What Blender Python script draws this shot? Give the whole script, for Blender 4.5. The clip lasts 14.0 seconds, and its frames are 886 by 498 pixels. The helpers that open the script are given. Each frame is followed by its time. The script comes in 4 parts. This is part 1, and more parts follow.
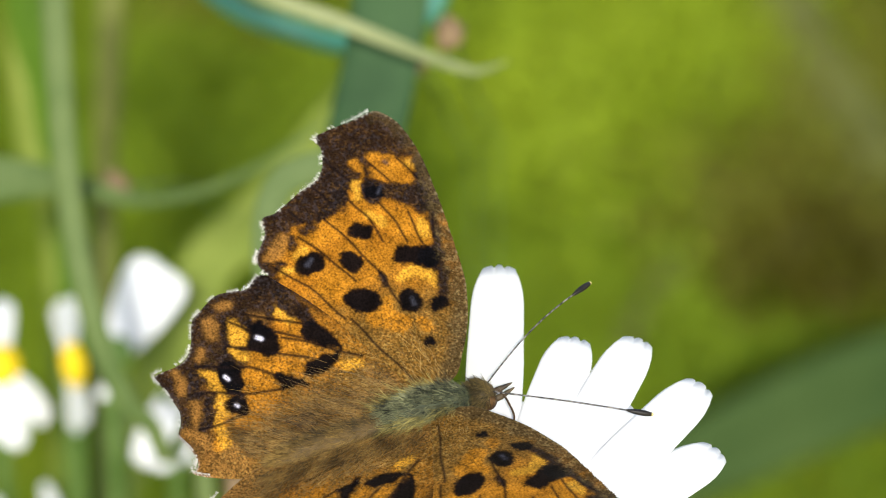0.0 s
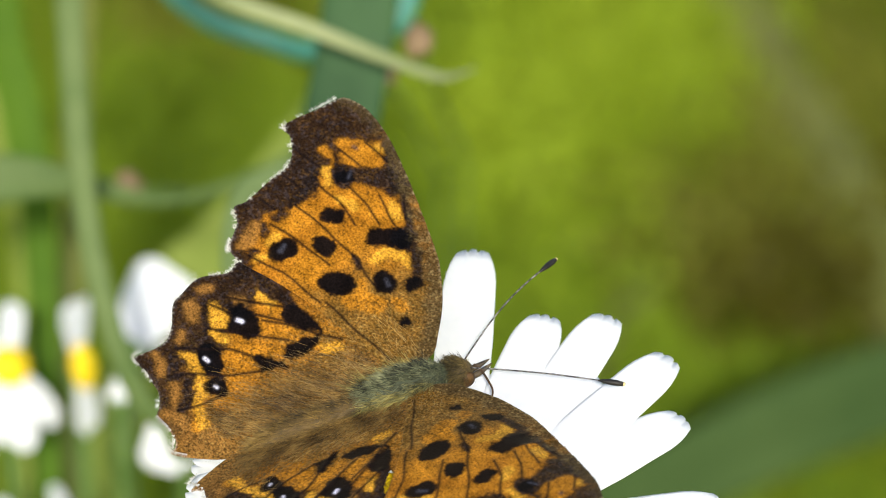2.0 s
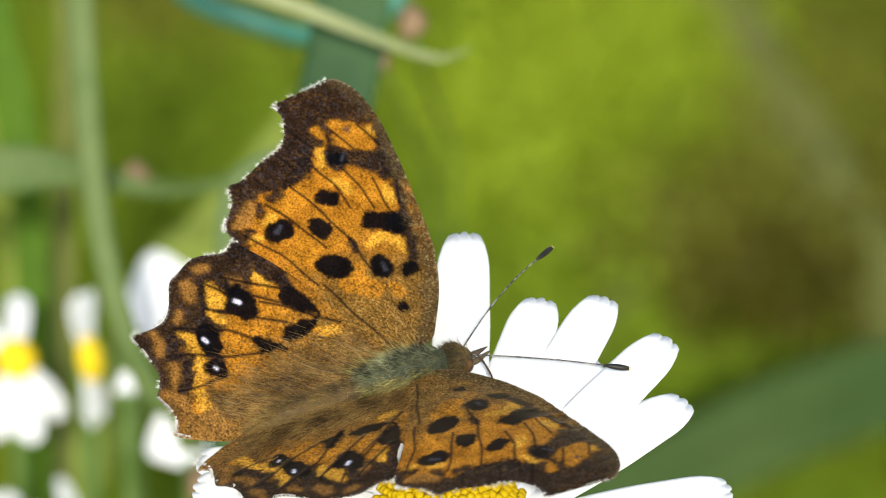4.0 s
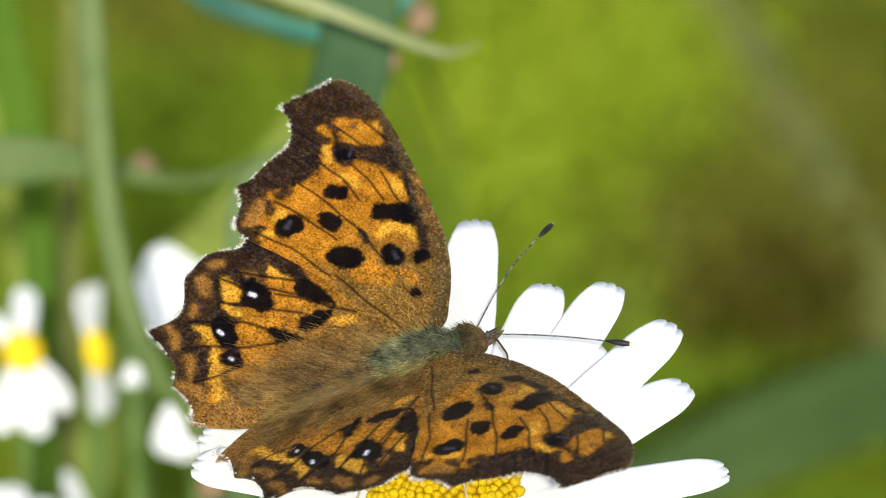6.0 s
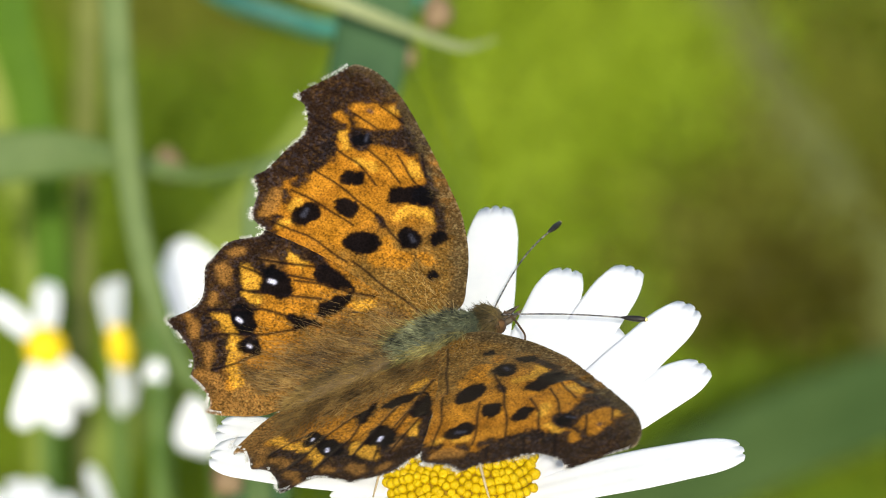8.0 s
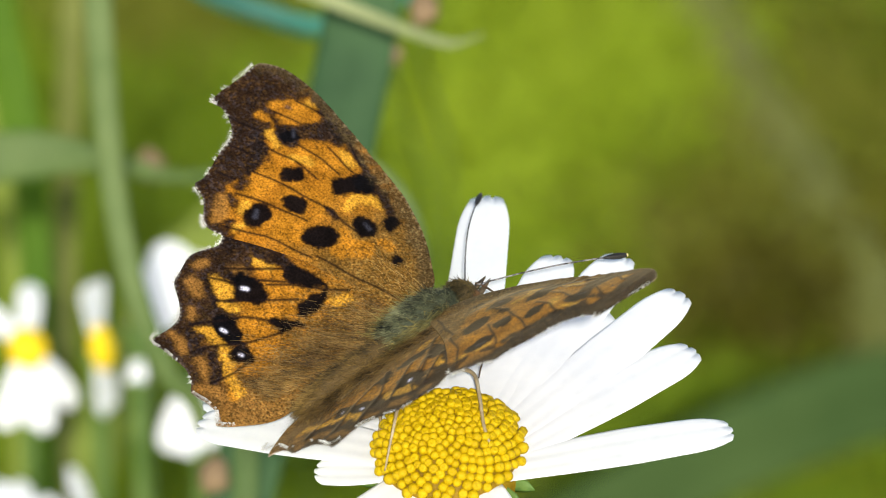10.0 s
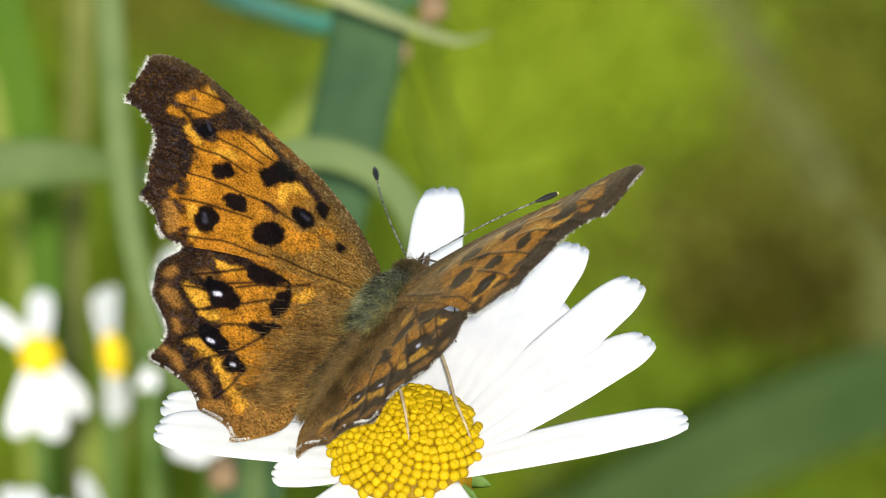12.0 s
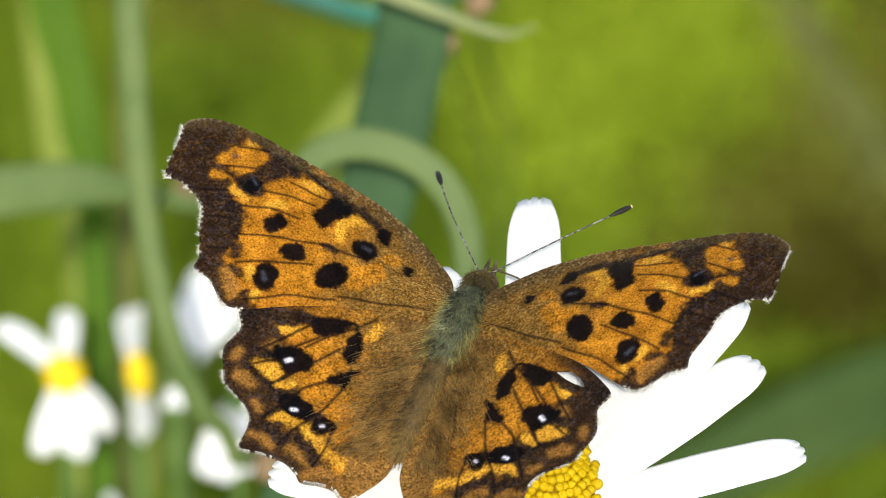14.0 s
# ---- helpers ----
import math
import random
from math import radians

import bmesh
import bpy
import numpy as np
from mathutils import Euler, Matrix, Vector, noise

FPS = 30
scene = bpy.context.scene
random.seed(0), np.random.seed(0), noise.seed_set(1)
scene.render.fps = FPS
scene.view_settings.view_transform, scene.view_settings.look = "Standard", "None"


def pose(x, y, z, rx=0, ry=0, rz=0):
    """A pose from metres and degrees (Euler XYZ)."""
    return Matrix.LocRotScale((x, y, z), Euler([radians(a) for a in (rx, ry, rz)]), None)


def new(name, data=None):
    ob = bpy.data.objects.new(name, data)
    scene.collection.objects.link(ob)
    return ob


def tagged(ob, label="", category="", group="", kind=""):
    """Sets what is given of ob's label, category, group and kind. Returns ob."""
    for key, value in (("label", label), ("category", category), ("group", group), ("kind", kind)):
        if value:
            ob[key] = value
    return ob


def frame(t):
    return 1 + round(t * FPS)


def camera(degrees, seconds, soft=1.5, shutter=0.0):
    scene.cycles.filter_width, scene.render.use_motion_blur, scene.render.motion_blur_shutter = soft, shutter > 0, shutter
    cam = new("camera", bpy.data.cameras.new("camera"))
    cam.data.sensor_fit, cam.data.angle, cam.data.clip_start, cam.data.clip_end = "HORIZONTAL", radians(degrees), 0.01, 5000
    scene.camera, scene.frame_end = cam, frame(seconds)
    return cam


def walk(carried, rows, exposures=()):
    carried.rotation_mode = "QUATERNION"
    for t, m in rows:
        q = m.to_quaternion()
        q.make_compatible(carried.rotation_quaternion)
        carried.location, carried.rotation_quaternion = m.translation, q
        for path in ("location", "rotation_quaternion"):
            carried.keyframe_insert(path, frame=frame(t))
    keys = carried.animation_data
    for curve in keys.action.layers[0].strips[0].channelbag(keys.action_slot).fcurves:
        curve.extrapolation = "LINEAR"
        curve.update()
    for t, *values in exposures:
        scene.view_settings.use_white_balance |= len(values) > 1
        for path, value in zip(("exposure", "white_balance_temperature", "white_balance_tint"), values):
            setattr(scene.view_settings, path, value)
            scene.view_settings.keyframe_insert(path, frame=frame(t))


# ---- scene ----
# A comma butterfly basking on an ox-eye daisy in a meadow, seen close up through a long lens.
STAGE = pose(0, 0, 0.45, -30)          # the plane of sharpness round the flower head, 0.45 m above the ground
MM = 0.001

cam = camera(8, 14.0, soft=1.0)
cam.data.dof.use_dof = True
cam.data.dof.focus_distance = 0.451
cam.data.dof.aperture_fstop = 58

CAMERA_ROWS = [
    (0, 0.00364, 0.00706, 0.554, -0.642),
    (0.5, 0.00374, 0.00642, 0.470, -0.387),
    (1, 0.00374, 0.00578, 0.394, -0.320),
    (1.5, 0.00365, 0.00516, 0.338, -0.313),
    (2, 0.00349, 0.00455, 0.262, -0.314),
    (2.5, 0.00325, 0.00395, 0.269, -0.305),
    (3, 0.00296, 0.00337, 0.224, -0.300),
    (3.5, 0.00262, 0.00281, 0.146, -0.261),
    (6, 0.00046, 0.00039, 0.005, -0.038),
    (6.5, 0.00000, -0.00000, 0.000, 0.000),
    (7, -0.00045, -0.00035, 0.007, 0.029),
    (9.3, -0.00209, -0.00142, -0.117, 0.067),
    (9.5, -0.00218, -0.00147, -0.148, 0.085),
    (9.7, -0.00226, -0.00150, -0.183, 0.079),
    (10, -0.00236, -0.00154, -0.232, 0.078),
    (10.2, -0.00242, -0.00156, -0.259, 0.082),
    (10.5, -0.00247, -0.00156, -0.298, 0.080),
    (11, -0.00250, -0.00153, -0.324, 0.058),
    (11.5, -0.00243, -0.00143, -0.265, 0.022),
    (12, -0.00226, -0.00127, -0.144, 0.033),
    (12.5, -0.00198, -0.00105, -0.034, 0.000),
    (13, -0.00157, -0.00075, 0.064, -0.022),
    (13.5, -0.00104, -0.00039, 0.245, -0.095),
    (14, -0.00037, 0.00004, 0.452, -0.173)]
walk(cam, [(t, STAGE @ pose(x, -0.45, z, 90 + up, 0, turn)) for t, x, z, turn, up in CAMERA_ROWS], [(0, 0.4), (14, 0.4)])

# ---- light ----
TO_SUN = STAGE.to_3x3() @ Vector((0.015, -0.98, 0.03)).normalized()
world = bpy.data.worlds.new("sky")
scene.world = world
world.use_nodes = True
sky = world.node_tree.nodes.new("ShaderNodeTexSky")
sky.sky_type = "NISHITA"
sky.sun_disc = False
sky.sun_elevation = math.asin(TO_SUN.z)
sky.sun_rotation = math.atan2(TO_SUN.x, TO_SUN.y)
background = world.node_tree.nodes["Background"]
world.node_tree.links.new(sky.outputs["Color"], background.inputs["Color"])
background.inputs["Strength"].default_value = 0.15
sun = new("sun", bpy.data.lights.new("sun", "SUN"))
sun.data.energy, sun.data.angle, sun.data.color = 4.0, radians(2.0), (1.0, 0.95, 0.86)
sun.matrix_world = TO_SUN.to_track_quat("Z", "Y").to_matrix().to_4x4() @ Matrix.Translation((0, 0, 3))


# ---- materials ----
def material(name):
    m = bpy.data.materials.new(name)
    m.use_nodes = True
    return m, m.node_tree.nodes, m.node_tree.links, m.node_tree.nodes["Principled BSDF"]


def mottled(name, dark, light, scale, rough=0.6, through_light=0.0, bump=0.0, spread=0.5, per_piece=0.0, fine=6.0, gloss=0.25):
    """A natural surface: two scales of noise between two colours, relief, and some light through it."""
    m, nodes, links, surface = material(name)
    coord = nodes.new("ShaderNodeTexCoord")
    big, small = nodes.new("ShaderNodeTexNoise"), nodes.new("ShaderNodeTexNoise")
    big.inputs["Scale"].default_value, small.inputs["Scale"].default_value = scale, scale * fine
    big.inputs["Detail"].default_value, small.inputs["Detail"].default_value = 3, 2
    mix = nodes.new("ShaderNodeMath")
    mix.operation = "MULTIPLY_ADD"
    mix.inputs[1].default_value, mix.inputs[2].default_value = 0.35, 0.0
    add = nodes.new("ShaderNodeMath")
    add.operation = "ADD"
    ramp = nodes.new("ShaderNodeValToRGB")
    ramp.color_ramp.elements[0].position, ramp.color_ramp.elements[1].position = 0.68 - spread / 2, 0.68 + spread / 2
    ramp.color_ramp.elements[0].color, ramp.color_ramp.elements[1].color = (*dark, 1), (*light, 1)
    links.new(coord.outputs["Object"], big.inputs["Vector"])
    links.new(coord.outputs["Object"], small.inputs["Vector"])
    links.new(small.outputs["Fac"], mix.inputs[0])
    links.new(mix.outputs[0], add.inputs[0])
    links.new(big.outputs["Fac"], add.inputs[1])
    value = add.outputs[0]
    if per_piece:
        geometry, info = nodes.new("ShaderNodeNewGeometry"), nodes.new("ShaderNodeObjectInfo")
        both, shift = nodes.new("ShaderNodeMath"), nodes.new("ShaderNodeMath")
        both.operation, shift.operation = "ADD", "MULTIPLY_ADD"
        links.new(geometry.outputs["Random Per Island"], both.inputs[0])
        links.new(info.outputs["Random"], both.inputs[1])
        links.new(both.outputs[0], shift.inputs[0])
        shift.inputs[1].default_value = per_piece
        links.new(value, shift.inputs[2])
        lower = nodes.new("ShaderNodeMath")
        lower.operation = "SUBTRACT"
        lower.inputs[1].default_value = per_piece
        links.new(shift.outputs[0], lower.inputs[0])
        value = lower.outputs[0]
    links.new(value, ramp.inputs["Fac"])
    links.new(ramp.outputs["Color"], surface.inputs["Base Color"])
    surface.inputs["Roughness"].default_value, surface.inputs["Specular IOR Level"].default_value = rough, gloss
    if bump:
        relief = nodes.new("ShaderNodeBump")
        relief.inputs["Strength"].default_value, relief.inputs["Distance"].default_value = 0.6, bump
        links.new(small.outputs["Fac"], relief.inputs["Height"])
        links.new(relief.outputs["Normal"], surface.inputs["Normal"])
    if through_light:
        leaf, blend = nodes.new("ShaderNodeBsdfTranslucent"), nodes.new("ShaderNodeMixShader")
        links.new(ramp.outputs["Color"], leaf.inputs["Color"])
        blend.inputs["Fac"].default_value = through_light
        links.new(surface.outputs[0], blend.inputs[1])
        links.new(leaf.outputs[0], blend.inputs[2])
        links.new(blend.outputs[0], nodes["Material Output"].inputs["Surface"])
    return m


def scaled_wing():
    """Wing scales: the pigment of the pattern broken up by fine dusty grain."""
    m, nodes, links, surface = material("wing_scales")
    pigment = nodes.new("ShaderNodeAttribute")
    pigment.attribute_name = "pigment"
    coord = nodes.new("ShaderNodeTexCoord")
    grain, patch = nodes.new("ShaderNodeTexNoise"), nodes.new("ShaderNodeTexNoise")
    grain.inputs["Scale"].default_value, grain.inputs["Detail"].default_value = 6500, 2
    patch.inputs["Scale"].default_value, patch.inputs["Detail"].default_value = 900, 3
    links.new(coord.outputs["Object"], grain.inputs["Vector"])
    links.new(coord.outputs["Object"], patch.inputs["Vector"])
    span, span2 = nodes.new("ShaderNodeMapRange"), nodes.new("ShaderNodeMapRange")
    for node, source, low, high in ((span, grain, 0.52, 1.48), (span2, patch, 0.68, 1.32)):
        node.inputs["From Min"].default_value, node.inputs["From Max"].default_value = 0.3, 0.7
        node.inputs["To Min"].default_value, node.inputs["To Max"].default_value = low, high
        links.new(source.outputs["Fac"], node.inputs["Value"])
    times, shade = nodes.new("ShaderNodeMath"), nodes.new("ShaderNodeVectorMath")
    times.operation, shade.operation = "MULTIPLY", "SCALE"
    links.new(span.outputs[0], times.inputs[0])
    links.new(span2.outputs[0], times.inputs[1])
    links.new(pigment.outputs["Color"], shade.inputs[0])
    links.new(times.outputs[0], shade.inputs["Scale"])
    links.new(shade.outputs[0], surface.inputs["Base Color"])
    surface.inputs["Roughness"].default_value = 0.8
    surface.inputs["Specular IOR Level"].default_value = 0.015
    surface.inputs["Sheen Weight"].default_value, surface.inputs["Sheen Roughness"].default_value = 0.16, 0.35
    surface.inputs["Sheen Tint"].default_value = (1.0, 0.80, 0.48, 1)
    relief = nodes.new("ShaderNodeBump")
    relief.inputs["Strength"].default_value, relief.inputs["Distance"].default_value = 0.5, 0.00004
    links.new(grain.outputs["Fac"], relief.inputs["Height"])
    links.new(relief.outputs["Normal"], surface.inputs["Normal"])
    leaf, blend = nodes.new("ShaderNodeBsdfTranslucent"), nodes.new("ShaderNodeMixShader")
    links.new(shade.outputs[0], leaf.inputs["Color"])
    blend.inputs["Fac"].default_value = 0.12
    links.new(surface.outputs[0], blend.inputs[1])
    links.new(leaf.outputs[0], blend.inputs[2])
    links.new(blend.outputs[0], nodes["Material Output"].inputs["Surface"])
    return m


WING = scaled_wing()
UNDERSIDE = mottled("wing_underside", (0.12, 0.07, 0.028), (0.46, 0.31, 0.15), 500, 0.7)
PETAL = mottled("petal", (0.82, 0.83, 0.84), (0.90, 0.90, 0.89), 300, 0.5, 0.36, 0.00001)
FLORET = mottled("floret", (0.34, 0.205, 0.001), (0.66, 0.46, 0.003), 900, 0.55, 0.12, 0.00002, 0.5, 0.16, gloss=0.15)
FAR_DISC = mottled("far_disc", (0.62, 0.40, 0.005), (0.85, 0.62, 0.01), 400, 0.6)
# deeper than the florets: the shade in their gaps is in this colour
DISC = mottled("disc_gap_shade", (0.14, 0.08, 0.001), (0.30, 0.18, 0.002), 900, 0.7)
CALYX = mottled("calyx", (0.05, 0.11, 0.02), (0.14, 0.22, 0.05), 500, 0.6)
STEM = mottled("stem", (0.07, 0.13, 0.025), (0.16, 0.24, 0.07), 200, 0.55, 0.1)
THORAX = mottled("thorax_skin", (0.025, 0.03, 0.018), (0.07, 0.08, 0.04), 900, 0.7)
ABDOMEN = mottled("abdomen_skin", (0.03, 0.022, 0.009), (0.13, 0.08, 0.025), 900, 0.7)
GREEN_FUR = mottled("green_fur", (0.006, 0.008, 0.007), (0.32, 0.325, 0.165), 500, 0.55, 0.15, 0, 0.5, 0.34)
OLIVE_FUR = mottled("olive_fur", (0.05, 0.042, 0.012), (0.50, 0.42, 0.13), 500, 0.55, 0.15, 0, 0.5, 0.34)
BROWN_FUR = mottled("brown_fur", (0.010, 0.010, 0.009), (0.29, 0.185, 0.052), 500, 0.55, 0.15, 0, 0.5, 0.34)
WING_HAIR = mottled("wing_hair", (0.030, 0.018, 0.006), (0.42, 0.26, 0.075), 500, 0.55, 0.15, 0, 0.5, 0.34)
HEAD_FUR = mottled("head_fur", (0.030, 0.024, 0.010), (0.25, 0.175, 0.055), 500, 0.6, 0.15, 0, 0.5, 0.34)
WHITE_FRINGE = mottled("white_fringe", (0.45, 0.42, 0.36), (0.85, 0.84, 0.80), 900, 0.6, 0.3, 0, 0.5, 0.1)
PALP = mottled("palp_skin", (0.02, 0.015, 0.010), (0.12, 0.085, 0.045), 1800, 0.6)
EYE = mottled("eye", (0.020, 0.010, 0.004), (0.15, 0.075, 0.024), 1500, 0.5)
CREAM_FUR = mottled("cream_fur", (0.22, 0.15, 0.07), (0.72, 0.60, 0.40), 500, 0.6, 0.2, 0, 0.5, 0.3)
PROBOSCIS = mottled("proboscis_skin", (0.02, 0.012, 0.006), (0.09, 0.05, 0.02), 1500, 0.45)
HEAD = mottled("head_skin", (0.035, 0.026, 0.011), (0.12, 0.080, 0.030), 1200, 0.6)
ANTENNA = mottled("antenna_skin", (0.015, 0.013, 0.012), (0.24, 0.22, 0.20), 3200, 0.5, 0, 0, 0.15)
CLUB = mottled("club_skin", (0.01, 0.009, 0.008), (0.03, 0.025, 0.02), 1500, 0.5)
CLUB_TIP = mottled("club_tip", (0.55, 0.42, 0.14), (0.75, 0.62, 0.28), 1500, 0.5)
LEG = mottled("leg_skin", (0.20, 0.145, 0.075), (0.46, 0.38, 0.24), 1200, 0.5)
GREY_BLADE = mottled("grey_green_blade", (0.085, 0.135, 0.036), (0.165, 0.215, 0.075), 60, 0.6, 0.2, gloss=0.15)
ACROSS_BLADE = mottled("across_blade", (0.078, 0.128, 0.034), (0.15, 0.205, 0.068), 60, 0.6, 0.2, gloss=0.15)
DEEP_BLADE = mottled("deep_green_blade", (0.045, 0.105, 0.002), (0.085, 0.165, 0.005), 50, 0.6, 0.2, gloss=0.12)
TIP_BLADE = mottled("tip_blade", (0.18, 0.215, 0.085), (0.36, 0.385, 0.19), 60, 0.6, 0.2, gloss=0.15)
DARK_BLADE = mottled("dark_blade", (0.022, 0.058, 0.020), (0.055, 0.115, 0.040), 50, 0.6, 0.15, gloss=0.12)
ARCH_BLADE = mottled("arching_blade", (0.075, 0.125, 0.034), (0.145, 0.200, 0.070), 50, 0.6, 0.25, gloss=0.15)
PALE_BLADE = mottled("pale_blade", (0.145, 0.20, 0.022), (0.25, 0.30, 0.055), 50, 0.6, 0.25, gloss=0.15)
LOW_BLADE = mottled("low_blade", (0.026, 0.054, 0.012), (0.056, 0.092, 0.024), 30, 0.7, 0.15, gloss=0.08)
DRY_BLADE = mottled("dry_blade", (0.118, 0.128, 0.026), (0.180, 0.184, 0.050), 60, 0.8, 0.1, gloss=0.1)
STRAW_BLADE = mottled("straw_blade", (0.09, 0.105, 0.02), (0.17, 0.185, 0.045), 60, 0.7, 0.15, gloss=0.12)
BUD = mottled("withered_bud", (0.13, 0.085, 0.04), (0.28, 0.19, 0.11), 300, 0.8, 0.1)
TEAL = mottled("teal_plastic", (0.03, 0.15, 0.10), (0.05, 0.21, 0.145), 80, 0.4)
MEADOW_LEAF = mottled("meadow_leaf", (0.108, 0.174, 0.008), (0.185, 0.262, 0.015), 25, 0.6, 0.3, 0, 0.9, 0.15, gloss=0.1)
# meadow leaf brightened, sunlight put into the colour
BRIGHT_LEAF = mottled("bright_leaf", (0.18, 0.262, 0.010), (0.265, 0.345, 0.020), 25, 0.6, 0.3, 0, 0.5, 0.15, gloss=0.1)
# meadow leaf darkened, so the colour itself holds the shade
PAINTED_SHADE_LEAF = mottled("painted_shade_leaf", (0.034, 0.032, 0.003), (0.085, 0.080, 0.008), 25, 0.6, 0.2, 0, 0.5, 0.15, gloss=0.1)
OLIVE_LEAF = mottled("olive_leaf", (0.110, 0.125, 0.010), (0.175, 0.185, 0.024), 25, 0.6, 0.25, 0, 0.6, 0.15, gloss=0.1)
GROUND = mottled("ground_cover", (0.09, 0.12, 0.008), (0.24, 0.28, 0.018), 14, 0.9, 0, 0.004, 0.5, gloss=0.05)


# ---- shaping ----
def part(name, bm, mat, parent, label=""):
    data = bpy.data.meshes.new(name)
    bmesh.ops.recalc_face_normals(bm, faces=bm.faces)
    bm.to_mesh(data)
    bm.free()
    data.materials.append(mat)
    for face in data.polygons:
        face.use_smooth = True
    ob = new(name, data)
    ob.parent = parent
    if label:
        ob["label"] = label
    return ob


def spline(points, steps, closed=False):
    """A smooth line through the points."""
    p = [np.array(q, float) for q in points]
    n, out = len(p), []
    for i in range(n if closed else n - 1):
        a, b, c, d = (p[(i + k) % n] if closed else p[min(max(i + k, 0), n - 1)] for k in (-1, 0, 1, 2))
        for s in range(steps):
            t = s / steps
            out.append(0.5 * (2 * b + (c - a) * t + (2 * a - 5 * b + 4 * c - d) * t * t + (3 * b - a - 3 * c + d) * t ** 3))
    if not closed:
        out.append(p[-1])
    return out


def tube(bm, line, radii, sides=8, flat=1.0):
    """A tapered tube along a line; flat squeezes it into a blade."""
    line = [Vector(q) for q in line]
    rings, side = [], None
    for i, q in enumerate(line):
        along = (line[min(i + 1, len(line) - 1)] - line[max(i - 1, 0)]).normalized()
        if side is None:
            side = along.cross(Vector((0.02, 0.866, -0.5))).normalized()
        side = (side - along * side.dot(along)).normalized()
        other = along.cross(side)
        r = radii[i] if hasattr(radii, "__len__") else radii
        rings.append([bm.verts.new(q + (side * math.cos(a) + other * math.sin(a) * flat) * r)
                      for a in (2 * math.pi * k / sides for k in range(sides))])
    for one, two in zip(rings, rings[1:]):
        for k in range(sides):
            bm.faces.new((one[k], one[(k + 1) % sides], two[(k + 1) % sides], two[k]))
    bm.faces.new(rings[0][::-1])
    bm.faces.new(rings[-1])
    return bm


def egg(bm, centre, size, segments=20, rings=14, turn=None):
    m = Matrix.Translation(centre) @ (turn or Matrix.Identity(4)) @ Matrix.Diagonal((*size, 1))
    bmesh.ops.create_uvsphere(bm, u_segments=segments, v_segments=rings, radius=1, matrix=m)
    return bm


def lattice_noise(x, y, seed):
    """Smooth noise between -1 and 1 on a unit lattice."""
    table = np.random.RandomState(seed).rand(64, 64) * 2 - 1
    xi, yi = np.floor(x).astype(int), np.floor(y).astype(int)
    fx, fy = x - xi, y - yi
    fx, fy = fx * fx * (3 - 2 * fx), fy * fy * (3 - 2 * fy)
    a, b = table[xi % 64, yi % 64], table[(xi + 1) % 64, yi % 64]
    c, d = table[xi % 64, (yi + 1) % 64], table[(xi + 1) % 64, (yi + 1) % 64]
    return (a * (1 - fx) + b * fx) * (1 - fy) + (c * (1 - fx) + d * fx) * fy


# ---- the butterfly ----
# wing outlines, veins and marks, in millimetres outwards from the hinge and forwards along the body
FORE_OUTLINE = [(0.3, 7.1), (2.0, 8.5), (4.2, 9.8), (6.5, 10.7), (8.6, 11.2), (14.3, 11.8), (18.4, 11.9), (21.1, 11.4), (22.5, 10.6), (22.9, 9.9), (22.7, 8.3), (22.4, 5.3), (21.3, 5.3), (19.8, 4.8), (18.9, 3.9), (18.4, 2.4), (17.5, 0.3), (17.4, -0.8), (16.2, -1.1), (15.4, -1.7), (14.7, -2.4), (14.0, -2.5), (12.8, -2.1), (10.3, -0.5), (7.4, 1.1), (3.6, 2.8), (0.0, 4.5)]
HIND_OUTLINE = [(0.7, 4.4), (6.5, 2.6), (10.2, 0.9), (12.4, -0.7), (13.2, -1.7), (12.6, -2.9), (12.9, -4.0), (13.1, -5.2), (12.5, -6.7), (12.0, -7.6), (10.5, -8.4), (9.6, -9.2), (9.3, -10.2), (9.3, -11.9), (8.1, -11.7), (7.2, -11.6), (6.0, -11.5), (5.0, -11.9), (4.3, -12.4), (3.1, -12.1), (2.1, -12.0), (1.5, -12.3), (1.2, -12.7), (0.2, -11.5), (-1.1, -8.9), (-1.0, -5.9), (-1.1, -1.6), (-1.0, 2.9)]
FORE_VEINS = [((15.6, 3.34), (12.95, 4.45), (9.3, 5.54), (7.21, 5.72)), ((15.04, 1.02), (12.59, 2.35), (9.98, 3.47)), ((16.56, 5.51), (14.6, 6.27), (12.28, 6.58)), ((15.45, 7.52), (13.67, 8.01), (11.84, 8.27)), ((14.07, 9.17), (11.31, 9.25)), ((13.47, 10.85), (11.64, 10.28)), ((21.17, 4.86), (17.87, 6.16)), ((18.53, 3.46), (16.55, 4.32)), ((17.34, 1.14), (15.95, 1.83)), ((19.1, 8.01), (16.94, 8.91)), ((18.61, 10.12), (16.58, 10.94)), ((7.29, 2.03), (4.12, 3.17), (1.19, 4.4)), ((13.47, -1.71), (10.87, 0.19), (7.47, 1.67))]
HIND_VEINS = [((8.6, -8.93), (6.81, -5.53), (3.6, -2.56)), ((6.8, -9.97), (5.1, -6.75), (4.09, -4.11)), ((9.14, -6.24), (8.31, -5.2), (5.53, -1.44)), ((8.48, -2.53), (6.8, -0.86)), ((10.94, -5.42), (9.36, -4.36)), ((4.05, -10.77), (3.65, -8.96), (3.65, -7.42)), ((7.91, -2.44), (3.99, 2.07)), ((10.84, -4.13), (7.95, -0.32)), ((2.15, -5.89), (1.38, -2.7))]
TEAR = [(8.5, 0.2, 0.08), (9.4, -0.05, 0.36), (10.2, -0.5, 0.32), (10.95, -1.0, 0.06)]
